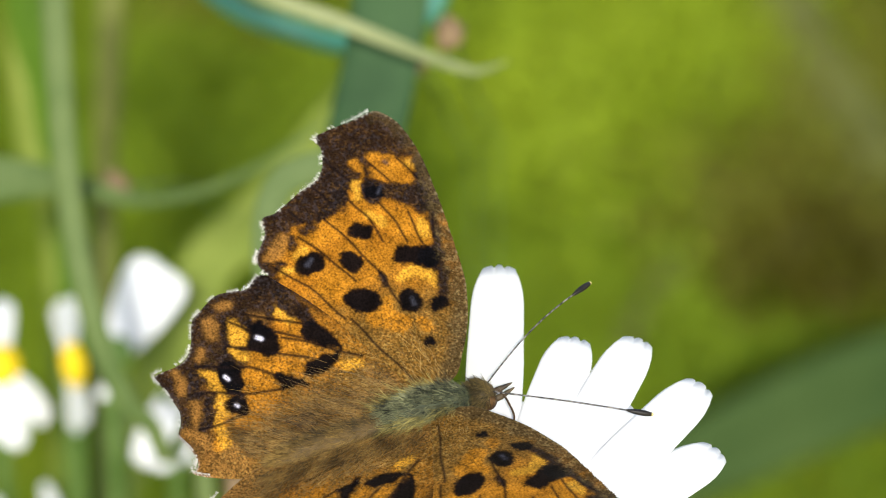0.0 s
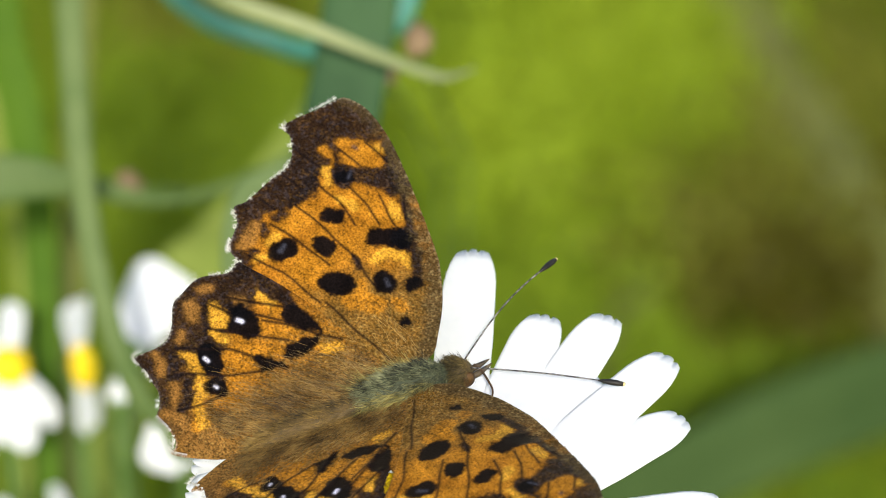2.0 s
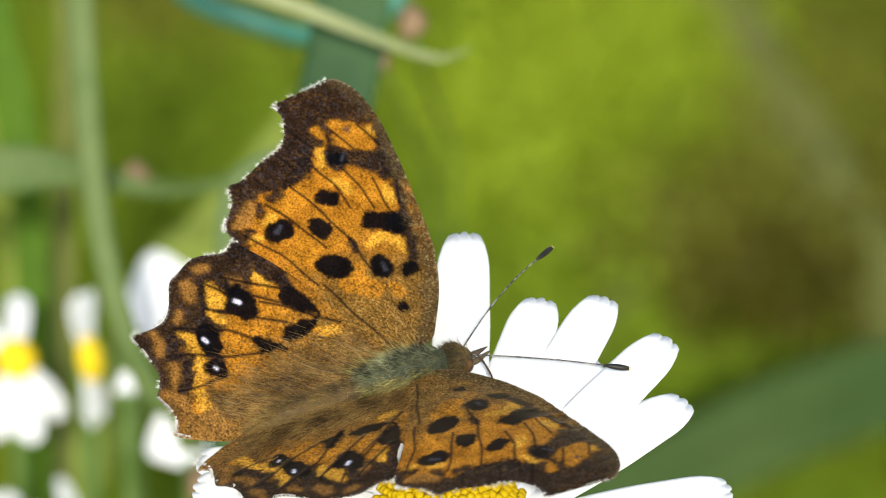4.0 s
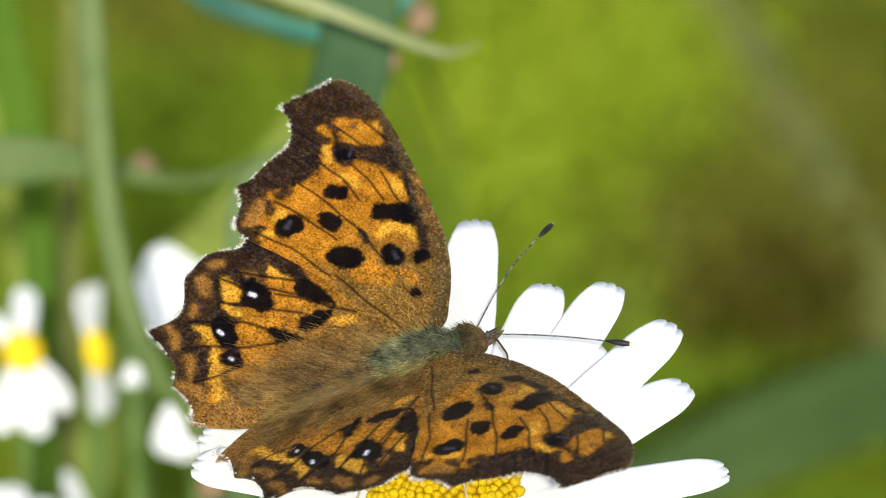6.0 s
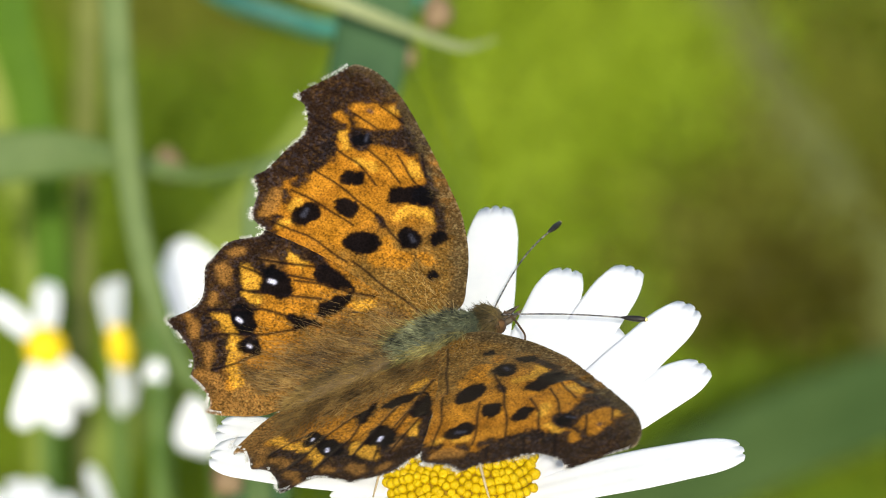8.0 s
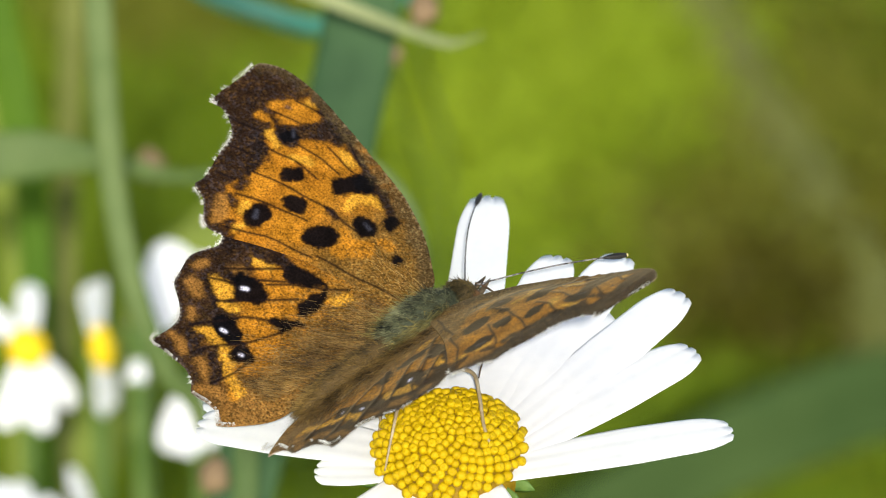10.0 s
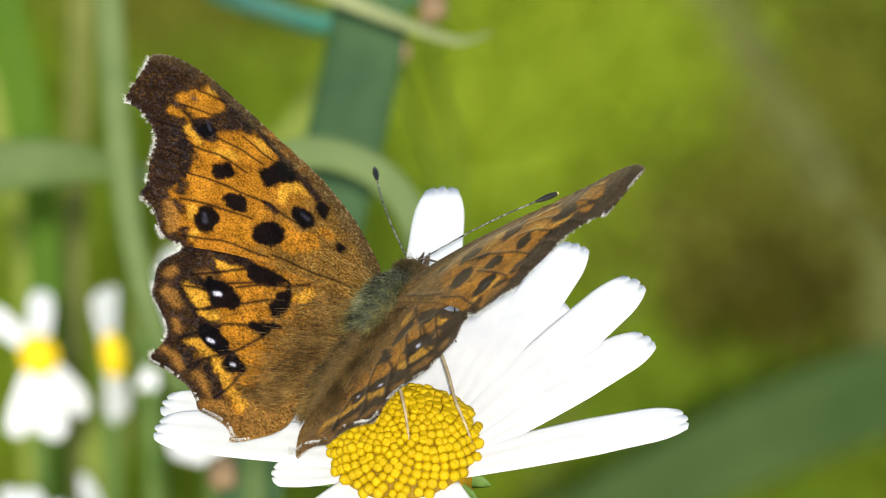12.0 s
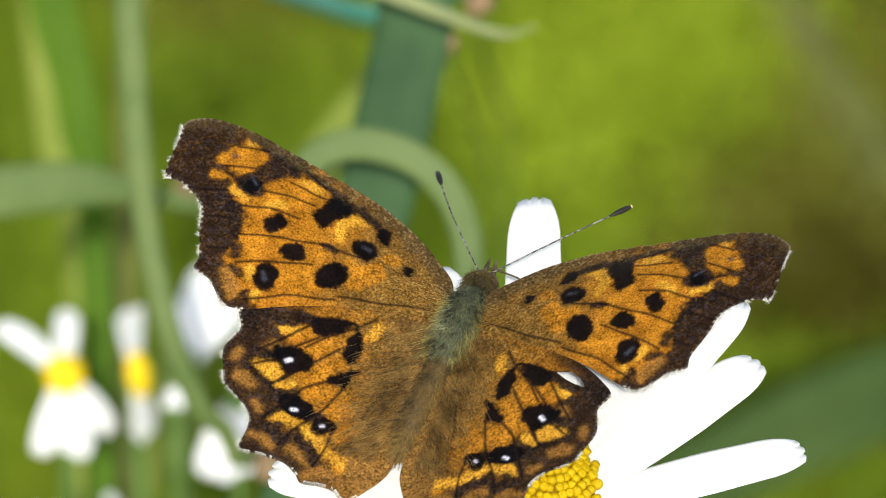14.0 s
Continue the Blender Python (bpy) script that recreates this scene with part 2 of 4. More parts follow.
# marks as strokes of (outwards, forwards, half width)
FORE_BROWN = [((14.99, 0.4, 0.23), (14.23, 0.16, 0.23)), ((13.74, -2.03, 0.14), (13.36, -0.67, 0.18)), ((17.78, 5.43, 0.59), (16.44, 4.76, 0.55), (15.8, 3.07, 0.36)), ((9.81, 5.48, 0.32), (8.97, 5.23, 0.23)), ((17.09, 7.43, 0.73), (16.13, 7.36, 0.78)), ((16.74, 7.48, 0.68), (16.09, 8.71, 0.73), (15.36, 10.19, 1.04), (14.88, 10.77, 1.3)), ((18.07, 11.74, 0.42), (16.4, 11.63, 0.99), (14.42, 11.19, 0.89)), ((13.46, 10.89, 0.37), (11.98, 10.55, 0.42), (10.63, 10.14, 0.52)), ((10.02, 9.56, 1.04), (8.87, 9.84, 0.52), (6.77, 9.01, 0.42)), ((18.63, 7.69, 0.26), (17.96, 7.72, 0.26))]
FORE_TAN = [((15.17, -0.15, 0.52), (14.53, -0.83, 0.61), (14.06, -1.6, 0.42))]
FORE_ORANGE = [((17.76, 8.26, 0.31), (17.8, 9.57, 0.49), (17.8, 10.4, 0.31)), ((19.28, 8.56, 0.33), (19.24, 8.91, 0.33)), ((19.23, 7.15, 0.42), (18.72, 7.27, 0.42)), ((14.37, 7.39, 0.85), (12.69, 8.84, 0.94), (11.88, 9.58, 0.66)), ((13.45, 9.68, 0.56), (12.33, 10.13, 0.66)), ((14.51, 1.3, 0.42), (14.25, 2.54, 0.61), (14.18, 3.73, 0.52)), ((10.17, 5.29, 0.38), (11.43, 5.24, 0.56)), ((10.96, 2.05, 0.75), (10.14, 3.46, 0.38)), ((6.78, 4.05, 0.94), (5.66, 5.3, 0.66)), ((7.67, 4.95, 0.38), (6.47, 4.71, 0.47)), ((5.3, 6.71, 0.47), (4.83, 6.93, 0.47)), ((10.61, 1.19, 0.47), (9.32, 2.14, 0.56))]
FORE_YELLOW = [((18.03, 10.79, 0.33), (17.42, 11.13, 0.28)), ((17.53, 6.5, 0.33), (16.44, 6.23, 0.38)), ((9.11, 6.58, 0.33), (9.36, 7.25, 0.42), (9.23, 8.1, 0.52), (8.76, 8.78, 0.52), (7.91, 9.08, 0.38)), ((13.52, 0.27, 0.33), (13.83, 0.92, 0.38)), ((13.06, 9.86, 0.38), (12.05, 9.71, 0.42)), ((14.96, 6.32, 0.28), (13.83, 7.12, 0.38)), ((12.75, -1.16, 0.19), (12.52, 0.09, 0.23))]
FORE_BLACK = [((10.87, 7.49, 0.76), (10.56, 8.26, 0.8), (10.2, 9.23, 0.94)), ((7.54, 6.63, 0.76), (6.97, 6.63, 0.89)), ((6.15, 7.97, 0.47), (6.43, 8.64, 0.57)), ((8.57, 2.99, 1.0), (8.28, 3.57, 1.04)), ((12.05, 3.68, 0.61), (11.56, 3.89, 0.85)), ((13.89, 5.06, 0.57), (13.5, 5.62, 0.66)), ((12.55, 0.6, 0.8), (12.59, 1.27, 0.85)), ((3.74, 6.64, 0.38), (3.6, 6.77, 0.38)), ((16.47, 7.38, 0.51), (16.37, 7.76, 0.51))]
# small glints on the dark marks, painted in as bluish pigment
FORE_GLINT = [((7.28, 6.75, 0.14), (6.82, 6.71, 0.14)), ((18.62, 9.2, 0.14), (18.46, 9.3, 0.14)), ((12.6, 0.77, 0.19), (12.92, 1.2, 0.14)), ((16.76, 8.18, 0.08), (16.24, 7.73, 0.08))]
HIND_BROWN = [((10.67, -5.72, 0.33), (8.62, -6.57, 0.28)), ((8.02, -9.42, 0.42), (6.57, -9.81, 0.47)), ((5.7, -9.31, 0.42), (4.62, -9.89, 0.42), (3.85, -10.68, 0.28)), ((5.61, -7.05, 0.38), (4.88, -7.03, 0.33)), ((10.35, -4.0, 0.33), (9.29, -4.21, 0.38)), ((8.3, -0.1, 0.5), (9.6, -0.6, 0.8), (11.2, -1.2, 0.5))]
HIND_TAN = [((11.32, -6.5, 0.38), (10.43, -6.72, 0.42)), ((9.68, -7.95, 0.28), (9.19, -8.44, 0.38)), ((9.03, -10.6, 0.23), (8.0, -10.4, 0.42), (7.29, -10.63, 0.28)), ((6.13, -10.36, 0.33), (5.36, -10.26, 0.47), (4.67, -10.71, 0.38)), ((4.35, -11.87, 0.42), (3.31, -11.02, 0.42), (2.4, -10.81, 0.38)), ((10.48, -3.85, 0.28), (9.88, -3.05, 0.33)), ((12.14, -5.24, 0.38), (12.09, -4.72, 0.38))]
HIND_ORANGE = [((2.28, -10.16, 0.48), (2.66, -9.72, 0.53)), ((6.14, -5.52, 0.72), (5.32, -5.1, 0.72), (4.98, -5.12, 0.57)), ((4.64, -6.52, 0.62), (3.44, -5.74, 0.72), (3.64, -5.3, 0.57)), ((9.21, -1.66, 0.62), (8.26, -1.21, 0.67)), ((7.49, -2.63, 0.57), (6.17, -1.15, 0.62)), ((6.59, -4.65, 0.43), (4.99, -2.14, 0.48)), ((5.31, -0.21, 0.38), (4.04, 0.31, 0.33)), ((3.21, -8.06, 0.43), (2.88, -6.88, 0.38))]
HIND_YELLOW = [((10.5, -5.18, 0.38), (9.23, -4.95, 0.66)), ((9.84, -5.75, 0.33), (9.14, -5.62, 0.38)), ((8.65, -6.11, 0.28), (7.79, -5.52, 0.42)), ((7.88, -8.73, 0.23), (7.35, -8.3, 0.47), (6.01, -8.29, 0.38)), ((5.52, -8.33, 0.38), (4.66, -8.64, 0.47), (3.99, -9.34, 0.42)), ((3.48, -9.53, 0.38), (2.18, -9.77, 0.38)), ((3.86, 0.59, 0.41), (3.57, 1.43, 0.45)), ((9.91, -1.79, 0.36), (8.95, -1.34, 0.45))]
HIND_BLACK = [((9.19, -3.66, 0.68), (8.3, -3.76, 1.2), (7.52, -3.51, 0.78)), ((7.53, -7.02, 0.68), (6.28, -7.14, 0.94)), ((4.7, -7.76, 0.73), (4.12, -7.27, 0.57)), ((7.47, -0.35, 0.78), (6.61, 0.27, 0.73), (5.31, 0.88, 0.21)), ((4.66, -1.47, 0.68), (4.78, -0.51, 0.68), (4.81, 0.26, 0.47)), ((5.29, -4.01, 0.37), (4.6, -3.65, 0.63), (3.85, -2.44, 0.21))]
HIND_WHITE = [((8.73, -4.03, 0.15), (8.46, -3.79, 0.17)), ((6.96, -7.41, 0.13), (6.66, -7.32, 0.13)), ((4.6, -7.69, 0.11), (4.46, -7.62, 0.11))]
FORE_MARKS = (("tan", FORE_TAN), ("orange", FORE_ORANGE), ("yellow", FORE_YELLOW), ("brown", FORE_BROWN), ("black", FORE_BLACK), ("blue", FORE_GLINT))
HIND_MARKS = (("tan", HIND_TAN), ("orange", HIND_ORANGE), ("yellow", HIND_YELLOW), ("brown", HIND_BROWN), ("black", HIND_BLACK), ("white", HIND_WHITE))
PIGMENT = {"black": (0.0028, 0.0026, 0.0034), "brown": (0.0105, 0.0066, 0.0056), "orange": (0.40, 0.160, 0.012), "yellow": (0.54, 0.262, 0.024),
           "tan": (0.27, 0.125, 0.026), "white": (0.62, 0.60, 0.70), "blue": (0.05, 0.05, 0.065)}
MARK_EDGE = {"black": 0.045, "white": 0.03, "blue": 0.05, "brown": 0.07, "tan": 0.10, "orange": 0.06, "yellow": 0.05}
MARK_STRENGTH = {"tan": 0.8, "blue": 0.7, "orange": 0.85, "brown": 0.98}


def blend_in(colour, pigment, weight):
    return colour * (1 - weight[:, None]) + np.array(pigment) * weight[:, None]


def step(x, width):
    return 1 / (1 + np.exp(np.clip(-x / width, -40, 40)))


def along_stroke(points, u, v):
    """How far inside a stroke of (u, v, half width) each place lies."""
    inside = np.full(len(u), -1e9)
    for (a0, b0, r0), (a1, b1, r1) in zip(points, points[1:]):
        t = np.clip(((u - a0) * (a1 - a0) + (v - b0) * (b1 - b0)) / ((a1 - a0) ** 2 + (b1 - b0) ** 2 + 1e-9), 0, 1)
        inside = np.maximum(inside, r0 + (r1 - r0) * t - np.hypot(u - a0 - t * (a1 - a0), v - b0 - t * (b1 - b0)))
    return inside


def away_from_vein(points, u, v):
    return -along_stroke([(a, b, 0.0) for a, b in points], u + 0.05 * np.sin(v * 1.7), v + 0.05 * np.sin(u * 1.7))


def wing_pigment(u, v, fore, outline, margin, costa, veins, marks):
    wu = u + 0.13 * lattice_noise(u * 1.3, v * 1.3, 3) + 0.11 * lattice_noise(u * 3.5, v * 3.5, 4) + 0.07 * lattice_noise(u * 9, v * 9, 14)
    wv = v + 0.13 * lattice_noise(u * 1.3, v * 1.3, 5) + 0.11 * lattice_noise(u * 3.5, v * 3.5, 6) + 0.07 * lattice_noise(u * 9, v * 9, 16)
    colour = np.tile(np.array((0.300, 0.112, 0.009)), (len(u), 1))
    colour = blend_in(colour, (0.40, 0.160, 0.012), 0.5 + 0.5 * lattice_noise(u * 0.8, v * 0.8, 7))

    def gap(line, a, b):
        near = np.full(len(a), 1e9)
        for q in line:
            near = np.minimum(near, (a - q[0]) ** 2 + (b - q[1]) ** 2)
        return np.sqrt(near)
    edge, front = gap(margin, wu, wv), gap(costa, wu, wv)
    dark = PIGMENT["brown"]
    base = np.hypot(u, (v - (5 if fore else 1)) * (0.8 if fore else 0.55))
    # olive and brown hair-scales towards the body
    dusky = step((8.6 if fore else 5.0) - base + 1.2 * lattice_noise(u * 1.1, v * 1.1, 8), 0.9)
    colour = blend_in(colour, (0.125, 0.070, 0.016), 0.82 * dusky)
    if fore:
        width = np.interp(v, (-1.2, 0.0, 0.5, 2.0, 5.0, 6.6, 8.4, 10.2, 11.7), (1.0, 1.5, 2.1, 2.9, 2.9, 2.9, 3.4, 4.2, 4.8))
        colour = blend_in(colour, dark, step(width + 0.45 * lattice_noise(u * 1.2, v * 1.2, 9) + 0.35 * lattice_noise(u * 3.1, v * 3.1, 52) - edge, 0.12) * 0.97)
    else:
        colour = blend_in(colour, dark, step(np.interp(v, (-12, -9.3, -8, -6, -4, -2), (1.8, 2.6, 3.8, 4.4, 4.0, 3.2)) + 0.4 * lattice_noise(u * 0.9, v * 0.9, 9) - edge, 0.2) * step(-v - 0.3, 0.4) * step(u - 1.6, 0.4) * 0.97)
        colour = blend_in(colour, dark, step(1.3 + 0.4 * lattice_noise(u * 0.9, v * 0.9, 9) - gap(outline[7:29], wu, wv), 0.25) * step(u - 7, 0.8))
        colour = blend_in(colour, (0.19, 0.098, 0.026), step(2.3 + 0.5 * lattice_noise(u, v, 19) - u - 0.10 * (v + 12) * step(-v - 5, 1), 0.5) * 0.8)
    dust = step(lattice_noise(u * 9, v * 9, 22) - 0.40, 0.08) * step(6.5 - base, 1.5)
    colour = blend_in(colour, (0.34, 0.22, 0.06), dust * 0.55)
    black = np.zeros(len(u))
    for kind, strokes in marks:
        share = 0.0 if kind in ("white", "blue") else 1.0
        a, b = u + (wu - u) * share, v + (wv - v) * share
        for points in strokes:
            weight = step(along_stroke(points, a, b), MARK_EDGE[kind])
            colour = blend_in(colour, PIGMENT[kind], weight * MARK_STRENGTH.get(kind, 0.99))
            black = np.maximum(black, weight * (kind in ("black", "white", "blue")))
    if fore:
        wide = np.interp(u, (0, 5, 9, 15, 20), (1.3, 1.3, 1.2, 0.95, 0.8))
        brim = step(wide - front + 0.25 * lattice_noise(u * 2, v * 2, 17), 0.14)
        colour = blend_in(colour, (0.050, 0.033, 0.014), brim * 0.85 * (1 - 0.8 * black))
        colour = blend_in(colour, (0.30, 0.21, 0.08), brim * step(lattice_noise(u * 8, v * 8, 23) - 0.25, 0.1) * step(15 - u, 2.0) * 0.4)
    # golden and grey-violet scales strewn over the brown, brown ones over the orange near the body
    shade = step(0.09 - colour.sum(1), 0.015) * (1 - black)
    gold = lattice_noise(u * 7, v * 7, 44) + 0.6 * lattice_noise(u * 1.4, v * 1.4, 45)
    colour = blend_in(colour, (0.17, 0.082, 0.018), shade * step(gold - 0.55, 0.12) * (0.24 if fore else 0.16))
    colour = blend_in(colour, (0.045, 0.036, 0.038), shade * step(lattice_noise(u * 6, v * 6, 46) - 0.35, 0.1) * 0.40)
    for points in veins:
        colour = blend_in(colour, (0.008, 0.005, 0.005), step((0.095 if fore else 0.11) - away_from_vein(points, u, v), 0.03) * 0.9)
    # pale fringe on the scalloped margin, dark at the vein ends
    rim = gap(margin, u, v)
    colour = blend_in(colour, (0.62, 0.58, 0.50), step(0.10 - rim, 0.025) * (0.1 + (0.8 if fore else 0.45) * step(lattice_noise(u * 1.3, v * 1.3, 12) - (0.0 if fore else 0.25), 0.1)))
    if fore:
        brink = gap(costa, u, v)
        colour = blend_in(colour, (0.42, 0.34, 0.20), step(0.13 - brink, 0.03) * (0.2 + 0.35 * step(lattice_noise(u * 3, v * 3, 51), 0.3)) * step(u - 2, 0.5))
    grit = lattice_noise(u * 8, v * 8, 40) + 0.5 * lattice_noise(u * 15, v * 15, 43)
    lit = step(colour.sum(1) - 0.14, 0.03)
    colour = blend_in(colour, (0.045, 0.025, 0.008), lit * step(grit - 0.72 + 0.62 * step(7.5 - base, 1.6), 0.10) * 0.62)
    colour = colour * (1 + 0.16 * lattice_noise(u * 9, v * 9, 21))[:, None]
    return np.clip(colour, 0.0018, 0.9)


def wing_mesh(name, side, fore, outline, veins, marks, margin_from, margin_to):
    """A thin wing: a fine upper sheet with the pattern, a lower sheet, and a rim between them."""
    line = np.array(spline(outline, 7, True))
    margin, costa = line[margin_from * 7:margin_to * 7], line[:margin_from * 7]
    pitch = 0.066
    low, high = line.min(0) - pitch, line.max(0) + pitch
    nu, nv = int((high[0] - low[0]) / pitch) + 2, int((high[1] - low[1]) / pitch) + 2
    gu, gv = np.meshgrid(low[0] + pitch * np.arange(nu), low[1] + pitch * np.arange(nv), indexing="ij")
    mu, mv = gu[:-1, :-1] + pitch / 2, gv[:-1, :-1] + pitch / 2
    inside = np.zeros(mu.shape, bool)
    for (x0, y0), (x1, y1) in zip(line, np.roll(line, -1, 0)):
        if y0 != y1:
            cross = (y0 > mv) != (y1 > mv)
            inside ^= cross & (mu < (x1 - x0) * (mv - y0) / (y1 - y0) + x0)
    if side > 0 and not fore:
        # a torn slit near the front edge
        inside &= (along_stroke(TEAR, mu.ravel(), mv.ravel()) < 0).reshape(mu.shape)
    used = np.zeros(gu.shape, int)
    for di in (0, 1):
        for dj in (0, 1):
            used[di:nu - 1 + di, dj:nv - 1 + dj] += inside
    index = np.full(gu.shape, -1)
    pick = used > 0
    index[pick] = np.arange(pick.sum())
    u, v = gu[pick], gv[pick]
    rim = used[pick] < 4
    dense = np.array(spline(outline, 40, True))
    brink = np.min([np.hypot(u - q[0], v - q[1]) for q in dense[::8]], axis=0)
    rim &= brink < 0.25
    for k in np.nonzero(rim)[0]:
        d = (dense[:, 0] - u[k]) ** 2 + (dense[:, 1] - v[k]) ** 2
        u[k], v[k] = dense[d.argmin()]
    # gentle camber, ridges along the veins, and ripples between them
    z = 0.30 * np.sin(np.clip(u / 23, 0, 1) * math.pi) - 0.02 * (v - 4) ** 2 / 10 + 0.05 * lattice_noise(u * 0.5, v * 0.5, 31)
    if fore:
        # the front edge curls down
        near = np.min([np.hypot(u - q[0], v - q[1]) for q in costa[::2]], axis=0)
        z -= 0.8 * np.exp(-(near / 2.6) ** 2) * np.sin(np.clip(u / 21, 0, 1) * math.pi)
    for points in veins:
        z += 0.05 * np.exp(-away_from_vein(points, u, v) ** 2 / 0.08)
    n = len(u)
    top = np.stack([side * u, v, z + 0.03], 1)
    under = np.stack([side * u, v, z - 0.03], 1)
    ii, jj = np.nonzero(inside)
    quads = np.stack([index[ii, jj], index[ii + 1, jj], index[ii + 1, jj + 1], index[ii, jj + 1]], 1)
    if side < 0:
        quads = quads[:, ::-1]
    edges = np.concatenate([quads[:, [k, (k + 1) % 4]] for k in range(4)])
    keys = {(a, b) for a, b in edges.tolist()}
    band = np.array([(b, a, a + n, b + n) for a, b in keys if (b, a) not in keys])
    faces = np.concatenate([quads, quads[:, ::-1] + n, band])
    data = bpy.data.meshes.new(name)
    data.from_pydata((np.concatenate([top, under]) * MM).tolist(), [], faces.tolist())
    data.materials.append(WING)
    data.materials.append(UNDERSIDE)
    data.polygons.foreach_set("material_index", np.repeat([0, 1, 0], [len(quads), len(quads), len(band)]))
    data.polygons.foreach_set("use_smooth", np.ones(len(faces), bool))
    rgb = wing_pigment(u, v, fore, line, margin[::2], costa[::2], veins, marks)
    rgba = np.concatenate([np.concatenate([rgb, np.ones((n, 1))], 1)] * 2).astype(np.float32)
    data.attributes.new("pigment", "FLOAT_COLOR", "POINT").data.foreach_set("color", rgba.ravel())
    return data, line, margin


def hairs(bm, roots, length, width, rng):
    """Thin tapering hairs: each root is a place and a direction."""
    for place, way in roots:
        way = (way + Vector(rng.normal(0, 0.22, 3))).normalized()
        size = length * rng.uniform(0.55, 1.25)
        side = way.cross(Vector(rng.normal(0, 1, 3))).normalized() * width
        bend = Vector(rng.normal(0, 0.10, 3)) * size
        a, b = bm.verts.new(place - side), bm.verts.new(place + side)
        c, d = bm.verts.new(place + way * size * 0.55 + side * 0.7 + bend), bm.verts.new(place + way * size * 0.55 - side * 0.7 + bend)
        e = bm.verts.new(place + way * size + bend * 2.2)
        bm.faces.new((a, b, c, d))
        bm.faces.new((d, c, e))
    return bm


HINGE = 1.2
BODY = Vector((0, -0.4, -1.0))          # the body hangs a little below the wing joints
ANTENNA_REST = {side: Vector((side * 6.7, 9.1, -1.5)).normalized() for side in (-1, 1)}
ANTENNAE = {}
LEG_PARTS = {}
# side, pair, hip, and the joints from the hip on, in millimetres
LEGS = [
    (1, "hind", (0.9, 3.2, -0.9), ((-0.3, -1.7, -2.2), (1.41, -2.9, -1.77), (3.31, -4.48, -1.92), (4.83, -6.37, -3.21), (5.37, -7.71, -5.4))),
    (1, "middle", (0.9, 5.6, -0.9), ((0.57, -2.09, -2.05), (2.24, -1.06, -2.32), (3.88, -0.34, -2.29), (6.5, -1.66, -1.95), (8.77, -2.98, -2.42), (10.3, -3.46, -3.54), (11.03, -3.56, -4.99))),
    (-1, "hind", (-0.9, 3.2, -0.9), ((0.3, -4.05, -2.64), (1.22, -4.46, -3.68), (1.83, -4.88, -4.4), (2.2, -5.7, -5.0))),
    (-1, "middle", (-0.9, 5.6, -0.9), ((2.4, -2.1, -2.2), (1.9, -1.95, -3.36), (1.4, -1.67, -4.6)))]
butterfly = tagged(new("butterfly"), "orange butterfly with black spots and ragged wings, basking", "butterfly")


def build_wings():
    made = {}
    rng = np.random.RandomState(5)
    for side, word in ((-1, "left"), (1, "right")):
        for fore, kind, outline, veins, marks, a, b in ((True, "forewing", FORE_OUTLINE, FORE_VEINS, FORE_MARKS, 9, 22),
                                                         (False, "hindwing", HIND_OUTLINE, HIND_VEINS, HIND_MARKS, 4, 23)):
            data, line, margin = wing_mesh(kind, side, fore, outline, veins, marks, a, b)
            wing = new(kind, data)
            wing.parent = butterfly
            wing["label"] = "orange forewing with black spots and a dark ragged margin" if fore else "hairy orange hindwing with white-centred black spots"
            made[word, kind] = wing
            # fringe of short hairs along the ragged margin
            bm = bmesh.new()
            middle = np.array((8.0, 3.0) if fore else (5.0, -3.0))
            roots = []
            for p, q in zip(margin, margin[1:]):
                if lattice_noise(p[:1] * 1.3, p[1:] * 1.3, 12)[0] < (-0.05 if fore else 0.1) and rng.rand() < 0.85:
                    continue
                t = np.array((q - p)[::-1]) * (1, -1)
                t = t / (np.linalg.norm(t) + 1e-9)
                t = t if t @ (p - middle) > 0 else -t
                for _ in range(14):
                    w = p + (q - p) * rng.rand()
                    roots.append((Vector((side * w[0], w[1], 0.1)) * MM, Vector((side * t[0], t[1], 0.1))))
            part("fringe", hairs(bm, roots, 0.28 * MM, 0.013 * MM, rng), WHITE_FRINGE, wing, "white hair fringe")
            # soft hair over the inner part of the wing, combed outwards
            bm, roots = bmesh.new(), []
            for _ in range(2300 if not fore else 90):
                if fore:
                    u, v = abs(rng.normal(0, 2.2)), rng.uniform(4.2, 6.5)
                    way = Vector((side * 1.0, -0.3, 0.25))
                else:
                    v = rng.uniform(-8.5, 3.5)
                    u = abs(rng.normal(0, 1.7)) - 0.2
                    way = Vector((side * 0.75, -1.0, 0.10))
                roots.append((Vector((side * u, v, 0.12)) * MM, way))
            part("wing_hair", hairs(bm, roots, (1.2 if fore else 2.1) * MM, 0.012 * MM, rng), WING_HAIR, wing, "fine olive-brown hair")
    return made


